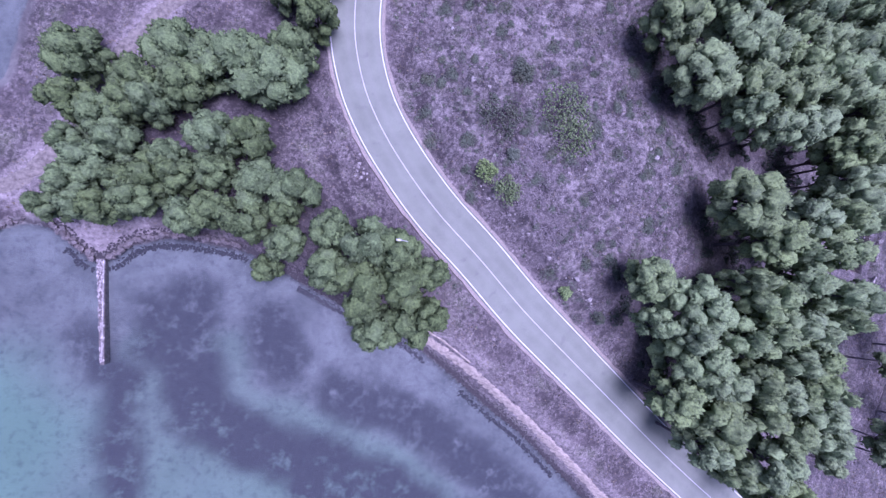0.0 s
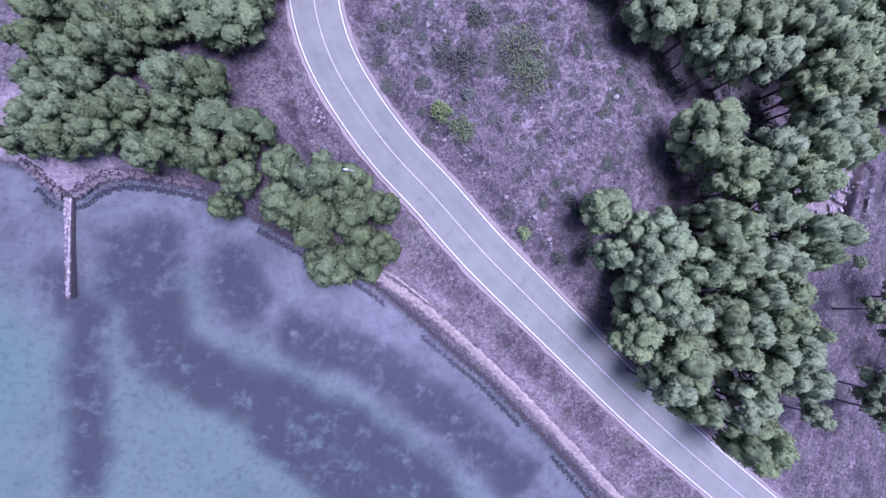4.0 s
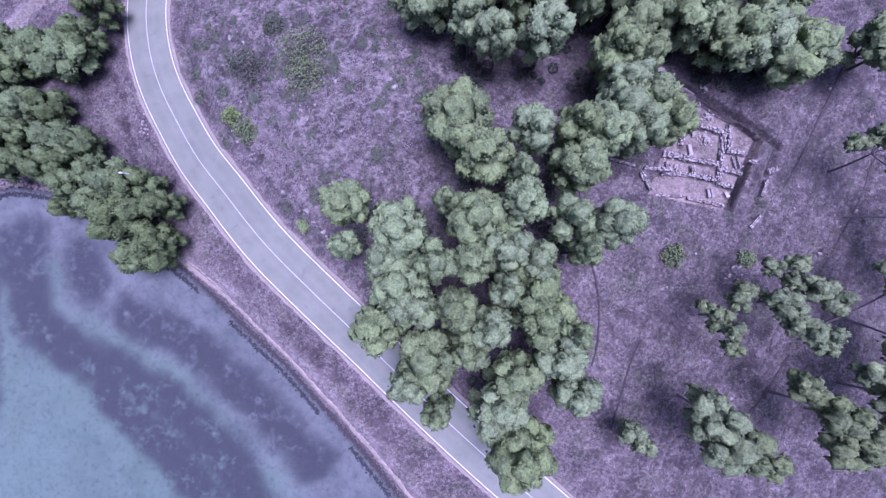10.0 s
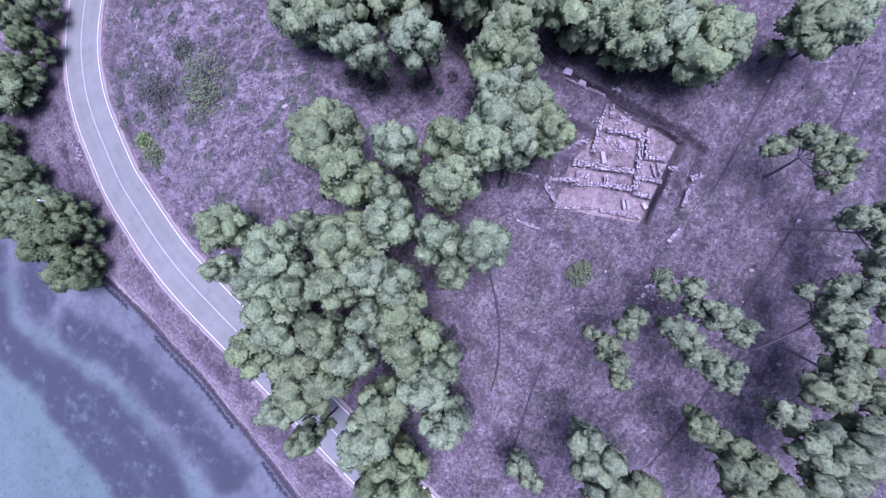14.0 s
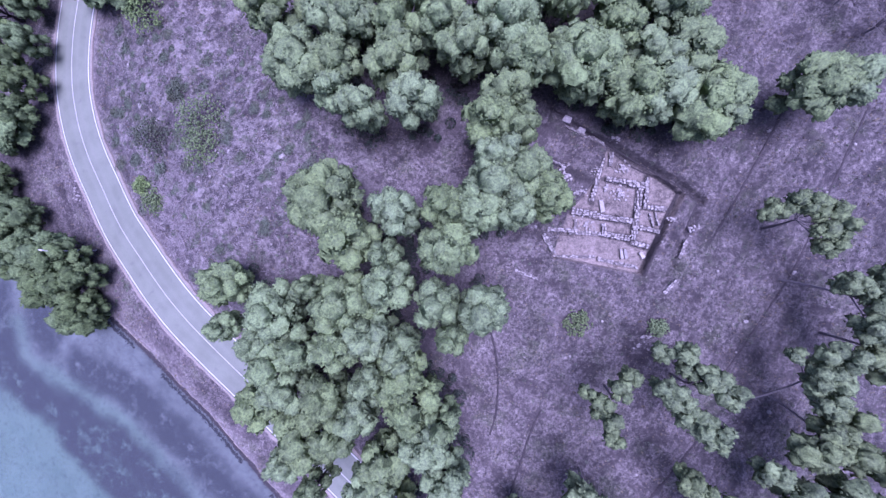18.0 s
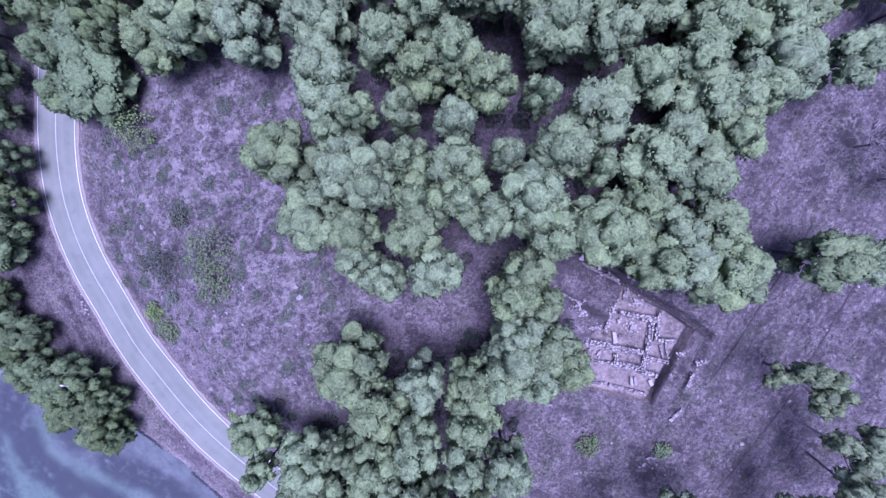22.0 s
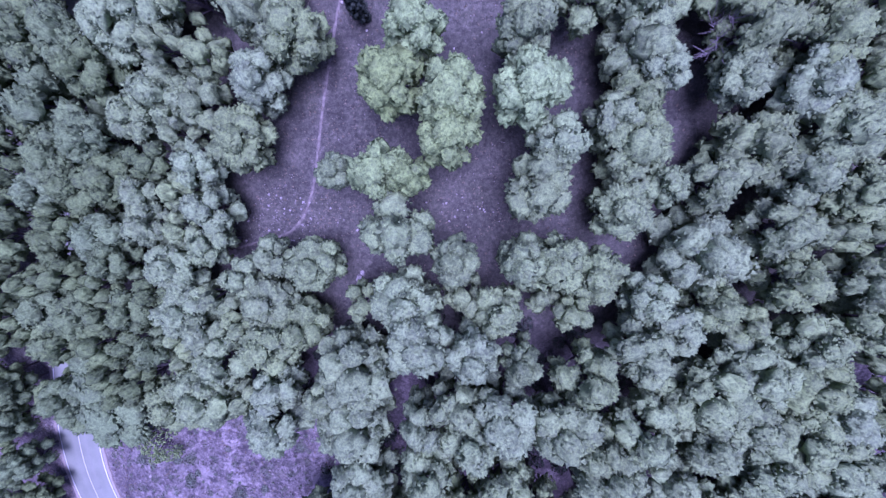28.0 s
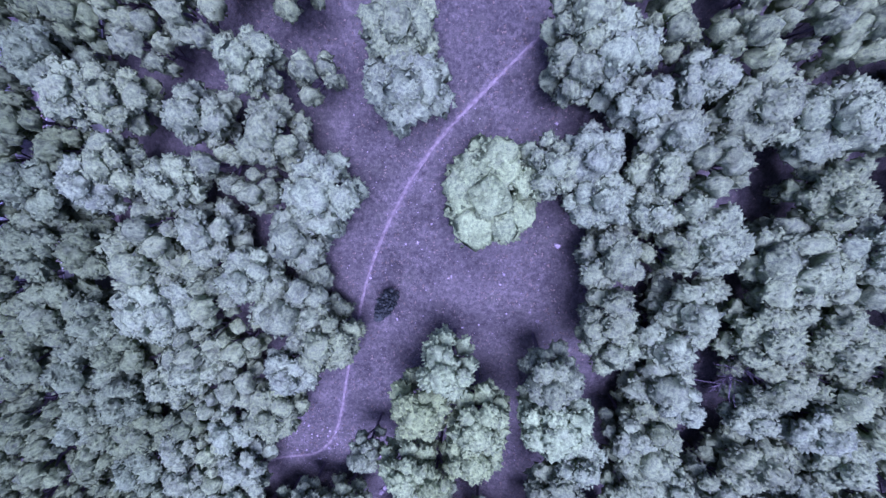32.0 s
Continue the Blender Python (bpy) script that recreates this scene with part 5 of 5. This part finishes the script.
def rubble(x, y, spread, count, seed):
    heap = thing("rubble_heap", "heap of pale fallen stones in the ruin", "rubble", "rubble of the ruin", at=pose(x, y, height(x, y)))
    r = random.Random(seed)
    for _ in range(count):
        d = abs(r.gauss(0, spread))
        a = r.uniform(0, 6.28)
        s = r.uniform(0.10, 0.24)
        part("stone", r.choice(BLOCKS + ROCKS[:2]), heap, at=pose(d * math.cos(a), d * math.sin(a), max(0.04, 0.28 - 0.25 * d), r.uniform(-20, 20), r.uniform(-20, 20), r.uniform(0, 360)) @ Matrix.Diagonal((s, s * 0.8, s * 0.6, 1)))


rubble(71.9, 6.4, 0.6, 44, 1)
rubble(72.4, 9.3, 0.5, 36, 2)
rubble(68.2, 2.9, 0.9, 26, 3)
rubble(69.2, 9.0, 0.5, 16, 4)
rubble(65.6, 9.4, 0.5, 16, 5)
rubble(79.2, 2.0, 0.7, 14, 6)
rubble(73.8, -9.8, 0.7, 18, 7)
rubble(66.0, 8.4, 0.45, 30, 8)
rubble(70.4, 7.0, 0.4, 14, 9)
rubble(67.6, 6.6, 0.5, 16, 10)
rubble(71.4, 12.2, 0.3, 10, 11)
rubble(77.2, 3.2, 0.5, 16, 12)


def slab(x, y, sx, sy, turn, label, lift=0.16):
    ob = tagged(new("stone_slab", BLOCKS[0]), label, "stone slab", "slabs of the ruin")
    ob.matrix_basis = pose(x, y, height(x, y) + lift, 0, 0, turn) @ Matrix.Diagonal((sx, sy, 0.36, 1))
    return ob


slab(70.0, 5.0, 0.45, 1.3, 8, "pale dressed slab standing in the dug room")
slab(72.0, -0.5, 0.32, 1.0, 8, "pale dressed slab lying in the ruin")
slab(72.45, -0.5, 0.32, 1.0, 8, "pale dressed slab lying in the ruin")
slab(74.2, -0.7, 0.4, 0.7, 30, "pale dressed slab at the ruin's edge")
slab(66.2, 14.8, 0.9, 0.7, -25, "pale squared block above the ditch")
slab(67.9, 13.7, 0.8, 0.7, -25, "pale squared block above the ditch")

# ---- pole by the shore trees ----
def build_pole(x, y, tall):
    pole = thing("utility_pole", "slim pale metal pole among the shore pines", "pole", at=pose(x, y, height(x, y)))
    v, f = tube([(0, 0, -0.2), (0, 0, tall / 2), (0, 0, tall)], (0.07, 0.06, 0.05), 10)
    part("shaft", mesh_of("shaft", v, f, METAL, True), pole)
    v, f = tube([(0, 0, tall), (-0.3, 0.05, tall + 0.12), (-0.65, 0.1, tall + 0.12)], (0.04, 0.04, 0.05), 8)
    part("arm", mesh_of("arm", v, f, METAL, True), pole)
    v, f = tube([(-0.6, 0.1, tall + 0.10), (-0.75, 0.12, tall + 0.13), (-1.05, 0.15, tall + 0.10)], (0.07, 0.13, 0.09), 10)
    part("lamp_head", mesh_of("lamp_head", v, f, PAINT, True), pole, "white lamp head")


build_pole(3.6, 1.5, 5.2)

def in_open(x, y):
    return (distance_to(ROAD, x, y)[0] > 3.8) & (seaward(x, y) > 1.2) & ~in_ring(RUIN, x, y)


# ---- wire fence on the land side of the road ----
def build_fence():
    line = smooth_line([(12.2, 9.4), (15.2, 5.4), (17.7, 2.0), (20.3, -1.2), (23.4, -4.4), (26.4, -7.3)], 2.1)
    fence = thing("wire_fence", "rusty wire fence on thin grey posts beside the road", "fence")
    tops = []
    for x, y in line:
        z = height(x, y)
        v, f = tube([(x, y, z - 0.2), (x, y, z + 0.5), (x + 0.02, y, z + 1.05)], (0.045, 0.042, 0.035), 6)
        part("post", mesh_of("post", v, f, PALE_BARK, True), fence)
        tops.append((x, y, z))
    for up in (0.4, 0.72, 1.0):
        v, f = tube([(x, y, z + up) for x, y, z in tops], [0.012] * len(tops), 4)
        part("wire", mesh_of("wire", v, f, BARK), fence)


build_fence()

# ---- bare trees ----
def bare_tree(x, y, r, h, seed):
    rnd = np.random.default_rng(seed)
    tree = thing("bare_tree", "leafless grey-violet tree with dense thin twigs", "tree", "bare trees", at=pose(x, y, height(x, y) - 0.05))
    trunk, twigs = [tube([(0, 0, -0.2), (0.1, 0, h * 0.3), (0, 0.1, h * 0.6)], (0.14, 0.11, 0.06), 7)], []
    for k in range(16):
        a, o = k * 2.4, r * (0.35 + 0.65 * ((k + 0.5) / 16) ** 0.5)
        tip = np.array([math.cos(a) * o, math.sin(a) * o, h * (1 - 0.35 * (o / r) ** 2)])
        root = np.array([0, 0, h * (0.25 + 0.3 * rnd.random())])
        trunk.append(tube([root, (root + tip) / 2 + rnd.normal(size=3) * 0.1, tip], (0.05, 0.035, 0.012), 5))
        for q in range(22):
            s = root + (tip - root) * (0.35 + 0.65 * rnd.random())
            d = (tip - root) / np.linalg.norm(tip - root) + rnd.normal(size=3) * 0.6 + np.array([0, 0, 0.3])
            d *= 0.55 * rnd.random() + 0.35
            twigs.append(tube([s, s + d * 0.5 + rnd.normal(size=3) * 0.04, s + d], (0.03, 0.022, 0.008), 3))
    part("trunk", mesh_of("trunk", *gather(trunk), PALE_BARK, True), tree)
    part("twig_mass", mesh_of("twig_mass", *gather(twigs), PALE_BARK), tree)


bare_tree(70.6, 70.6, 2.4, 5.2, 1)
bare_tree(72.6, 71.4, 1.9, 4.8, 2)
bare_tree(94.0, 25.5, 2.6, 4.5, 3)
bare_tree(96.5, 22.0, 2.4, 4.5, 4)

# ---- dirt track, footpath and lines of washed-up weed ----
def trodden(name, line, wide, label, seed, mat):
    """A worn strip, or a dark one painted for edge shade, lying on the land, of uneven width, higher in its middle than
    at its buried edges.
    """
    rnd = np.random.default_rng(seed)
    p = smooth_line(line, 0.3)
    t = np.gradient(p, axis=0)
    t /= np.linalg.norm(t, axis=1)[:, None] + 1e-9
    right = np.stack([t[:, 1], -t[:, 0]], 1)
    n = len(p)
    w = wide * (0.75 + 0.5 * np.convolve(rnd.random(n + 4), np.ones(5) / 5, mode="valid") + 0.35 * (rnd.random(n) - 0.5))
    rows = []
    for o, lift in ((-1.25, -0.10), (-0.9, 0.035), (0.0, 0.05), (0.9, 0.035), (1.25, -0.10)):
        q = p + right * (w * o)[:, None] + rnd.normal(size=(n, 2)) * 0.03
        rows.append(np.column_stack([q, land(q[:, 0], q[:, 1]) + lift]))
    v = np.stack(rows, 1).reshape(-1, 3)
    f = [(i * 5 + j, i * 5 + j + 1, i * 5 + j + 6, i * 5 + j + 5) for i in range(n - 1) for j in range(4)]
    return tagged(new(name, mesh_of(name, v, f, mat, True)), label, "path", kind="structure")


trodden("footpath", [(62, 103), (55.7, 97), (50.5, 92.4), (46, 88), (42.6, 83), (40.2, 78), (38.4, 72.6), (36.6, 66), (35.0, 60.2), (32.6, 57), (28.9, 56), (25, 55)], 0.13, "narrow pale trodden footpath through the meadow", 1, WORN_SOIL)
trodden("dirt_track", [(0.5, -4.9), (4.0, -7.0), (8.0, -9.4), (11.4, -12.2)], 0.10, "pale worn rut of the shore track", 2, SAND)
trodden("dirt_track", [(2.2, -6.6), (6.6, -9.6), (11.4, -13.2), (18.3, -19.6), (23.8, -25.2), (28.8, -30.6), (34.5, -37.0), (44, -47.5)], 0.50, "pale sandy track along the shore", 3, SAND)

trodden("sand_path", [(-12, 35), (-16, 30), (-20.7, 25), (-24.1, 20.1), (-26.4, 16.4), (-29.5, 10.2), (-33, 6.8), (-38, 7.6)], 0.7, "pale sandy path behind the shore pines", 4, WORN_SOIL)
trodden("rut", [(90.5, 17.5), (87.8, 12.4), (84.4, 6.3), (81.0, 0.5)], 0.13, "dark wheel rut in the dry field", 5, RUT_EARTH_AND_SHADE)
trodden("rut", [(97, 14.5), (95.9, 11.9), (93.5, 6.5), (91.0, 1.0)], 0.11, "dark wheel rut in the dry field", 6, RUT_EARTH_AND_SHADE)
trodden("rut", [(91.3, 1.3), (89.2, -3.2), (85.6, -8.7), (82, -14)], 0.11, "dark wheel rut in the dry field", 7, RUT_EARTH_AND_SHADE)
trodden("rut", [(80.0, -20.0), (76.4, -24.6), (73.0, -28.8)], 0.16, "dark wheel rut in the dry field", 8, RUT_EARTH_AND_SHADE)
trodden("rut", [(56.4, -5.6), (57.0, -8.7), (57.7, -12.9), (57.6, -17.9), (56.7, -21.3)], 0.12, "dark wheel rut beside the grove", 9, RUT_EARTH_AND_SHADE)
trodden("rut", [(62.6, -18.2), (61.3, -21.0), (58.9, -28.0)], 0.12, "dark wheel rut beside the grove", 10, RUT_EARTH_AND_SHADE)
# flat dark strips that stand in for shade along the ruin's cut edges
trodden("trench_edge", [(64.4, 16.2), (66.8, 14.7), (70.1, 12.4), (72.9, 10.3), (74.9, 9.0), (78.0, 6.9), (80.1, 5.0)], 0.10, "dark strip painted for shade at the cut edge above the ruin", 11, RUT_EARTH_AND_SHADE)
trodden("trench_edge", [(78.3, 6.1), (76.9, 3.4), (75.4, 0.2), (74.0, -2.9)], 0.13, "dark strip painted for shade at the cut edge of the ruin", 12, RUT_EARTH_AND_SHADE)
trodden("trench_edge", [(80.1, 5.0), (79.1, 3.1), (78.5, 1.4)], 0.10, "dark strip painted for shade at the cut edge above the ruin", 13, RUT_EARTH_AND_SHADE)
trodden("trench_edge", [(70.8, 11.6), (73.6, 9.2), (76.1, 7.9), (78.3, 6.1)], 0.07, "dark strip painted for shade at the cut edge of the ruin", 14, RUT_EARTH_AND_SHADE)


def build_seaweed():
    """Dark flakes of dried weed in a band at the waterline and a second one under the shallows."""
    rnd = np.random.default_rng(12)
    coast = smooth_line(COAST[12:-2], 0.25)
    t = np.gradient(coast, axis=0)
    t /= np.linalg.norm(t, axis=1)[:, None] + 1e-9
    out = np.stack([t[:, 1], -t[:, 0]], 1)
    pts = []
    for shift, wide, count in ((0.0, 0.16, 9), (1.15, 0.16, 9), (-0.5, 0.12, 2)):
        for _ in range(count):
            gap = np.sin(np.arange(len(coast)) * 0.07 + shift * 3) > (-2 if shift == 0 else -0.7)
            q = coast + out * (shift + rnd.normal(size=(len(coast), 1)) * wide)
            pts.append(q[gap & (coast[:, 0] > -30)])
    q = np.concatenate(pts) + rnd.normal(size=(sum(len(p) for p in pts), 2)) * 0.06
    z = np.maximum(land(q[:, 0], q[:, 1]), SEA - 0.35) + 0.03
    s = rnd.uniform(0.09, 0.24, len(q))
    a = rnd.uniform(0, 6.28, len(q))
    v = np.stack([np.column_stack([q[:, 0] + s * np.cos(a + b) * m, q[:, 1] + s * np.sin(a + b) * m, z + 0.04 * rnd.random(len(q))]) for b, m in ((0, 1.0), (1.6, 0.55), (3.1, 1.0), (4.7, 0.55))], 1)
    v = np.concatenate([v, np.column_stack([q, z - 0.12])[:, None]], 1).reshape(-1, 3)
    f = [(5 * i + a, 5 * i + (a + 1) % 4, 5 * i + 4)[::-1] for i in range(len(q)) for a in range(4)] + [(5 * i, 5 * i + 1, 5 * i + 2, 5 * i + 3) for i in range(len(q))]
    return tagged(new("seaweed", mesh_of("seaweed", v, f, WEEDY)), "dark lines of washed-up seaweed along the waterline", "seaweed", kind="stuff")


build_seaweed()


def build_twigs():
    """Bleached dead twigs tangled over the scrub slope."""
    rnd = np.random.default_rng(14)
    pieces = []
    spots = [(rnd.uniform(9, 36), rnd.uniform(-2, 34)) for _ in range(520)] + [(rnd.normal() * 3 + 19, rnd.normal() * 3.5 + 5.5) for _ in range(260)]
    sx, sy = np.array(spots).T
    ok = in_open(sx, sy) & (wobble(sx, sy, 0.55, 4.0) > -0.25)
    for x, y in zip(sx[ok], sy[ok]):
        if any(math.hypot(x - a, y - b) < r for a, b, r, h in KNOLL_A + KNOLL_B):
            continue
        z = height(x, y)
        lead = rnd.uniform(0, 6.28)
        for k in range(9):
            a = lead + rnd.normal() * 0.7 + (3.14 if k % 2 else 0)
            l = rnd.uniform(0.25, 0.8)
            p0 = np.array([x + rnd.normal() * 0.15, y + rnd.normal() * 0.15, z + 0.03])
            p2 = p0 + np.array([math.cos(a) * l, math.sin(a) * l, rnd.uniform(0.05, 0.35)])
            pieces.append(tube([p0, (p0 + p2) / 2 + rnd.normal(size=3) * 0.06, p2], (0.026, 0.022, 0.010), 3))
    return tagged(new("dead_twigs", mesh_of("dead_twigs", *gather(pieces), DEAD_WOOD)), "bleached dead twigs tangled over the scrub slope", "scrub", kind="stuff")


# ---- grass and tussocks, one object each ----
def build_grass():
    rnd = np.random.default_rng(8)
    n = 60000
    x = np.concatenate([rnd.uniform(-34, 100, n), rnd.uniform(28, 75, n // 3)])
    y = np.concatenate([rnd.uniform(-40, 36, n), rnd.uniform(48, 105, n // 3)])
    ok = in_open(x, y) & (wobble(x, y, 0.6) + rnd.normal(size=len(x)) * 0.5 > -0.1)
    x, y = x[ok], y[ok]
    z = land(x, y)
    s = rnd.uniform(0.05, 0.17, len(x))
    verts = []
    for k in range(3):
        a = rnd.uniform(0, 6.28, len(x))
        verts.append(np.stack([x + s * 0.7 * np.cos(a), y + s * 0.7 * np.sin(a), z - 0.01], 1))
    a = rnd.uniform(0, 6.28, len(x))
    verts.append(np.stack([x + s * 0.8 * np.cos(a), y + s * 0.8 * np.sin(a), z + s * rnd.uniform(0.7, 1.6, len(x))], 1))
    v = np.stack(verts, 1).reshape(-1, 3)
    f = [(4 * i + a, 4 * i + b, 4 * i + 3) for i in range(len(x)) for a, b in ((0, 1), (1, 2), (2, 0))]
    return tagged(new("grass", mesh_of("grass", v, f, STRAW)), "short dry straw-coloured grass over bare soil", "grass", kind="stuff")


def build_tussocks():
    rnd = np.random.default_rng(9)
    pieces = []
    x, y = rnd.uniform(3, 42, 900), rnd.uniform(-8, 42, 900)
    ok = in_open(x, y) & (y < 40 - 0.1 * x)
    for tx, ty, tz in zip(x[ok], y[ok], land(x[ok], y[ok])):
        if any(math.hypot(tx - a, ty - b) < r * 0.9 for a, b, r, h in KNOLL_A + KNOLL_B):
            continue
        r = 0.12 + 0.60 * rnd.random() ** 2.5
        pieces.append(tufts(rnd, np.array([tx, ty, tz]), r, int(6 + 24 * r), 0.07, up=0.0, squash=0.6))
    for _ in range(90):  # flat cushions of dark scrub
        tx, ty = rnd.uniform(6, 38), rnd.uniform(-2, 36)
        if in_open(np.array([tx]), np.array([ty]))[0] and not any(math.hypot(tx - a, ty - b) < r for a, b, r, h in KNOLL_A + KNOLL_B):
            r = rnd.uniform(0.5, 1.2)
            for q in range(5):
                a, d = q * 2.4 + rnd.random(), r * 0.55 * math.sqrt(q / 4)
                px, py = tx + d * math.cos(a), ty + d * math.sin(a)
                pieces.append(tufts(rnd, np.array([px, py, height(px, py)]), r * 0.55, int(26 * r), 0.075, up=0.0, squash=0.6))
    x, y = rnd.uniform(58, 98, 420), rnd.uniform(-26, 16, 420)
    ok = in_open(x, y)
    for tx, ty, tz in zip(x[ok], y[ok], land(x[ok], y[ok])):
        pieces.append(tufts(rnd, np.array([tx, ty, tz]), 0.1 + 0.16 * rnd.random(), 6, 0.05, up=0.0))
    v, f = gather(pieces)
    return tagged(new("tussocks", mesh_of("tussocks", v, f, SCRUB)), "dark low tussocks dotted over the scrub slope", "scrub", kind="stuff")


def build_gravel():
    rnd = np.random.default_rng(10)
    x = np.concatenate([rnd.normal(26, 6, 1300), rnd.normal(31, 3, 500), rnd.uniform(58, 96, 500), rnd.normal(32.5, 2.4, 260), rnd.uniform(38, 58, 400), rnd.normal(18, 5, 400)])
    y = np.concatenate([rnd.normal(9, 5, 1300), rnd.normal(13, 2, 500), rnd.uniform(-26, 14, 500), rnd.normal(58.6, 1.8, 260), rnd.uniform(60, 92, 400), rnd.normal(33, 4, 400)])
    ok = in_open(x, y)
    x, y = x[ok], y[ok]
    z = land(x, y)
    s = rnd.uniform(0.03, 0.075, len(x))
    base = np.array([(1, 0, 0), (0, 1, 0), (-1, 0, 0), (0, -1, 0), (0.1, 0, 0.8), (0, 0, -0.8)])
    v = np.stack([x, y, z], 1)[:, None, :] + base[None] * s[:, None, None] * rnd.uniform(0.7, 1.4, (len(x), 6, 1))
    f = [(6 * i + a, 6 * i + b, 6 * i + c) for i in range(len(x)) for a, b, c in ((0, 1, 4), (1, 2, 4), (2, 3, 4), (3, 0, 4), (1, 0, 5), (2, 1, 5), (3, 2, 5), (0, 3, 5))]
    return tagged(new("gravel", mesh_of("gravel", v.reshape(-1, 3), f, WEATHERED)), "small pale stones strewn over the soil", "gravel", kind="stuff")


build_grass()
build_tussocks()
build_gravel()
build_twigs()
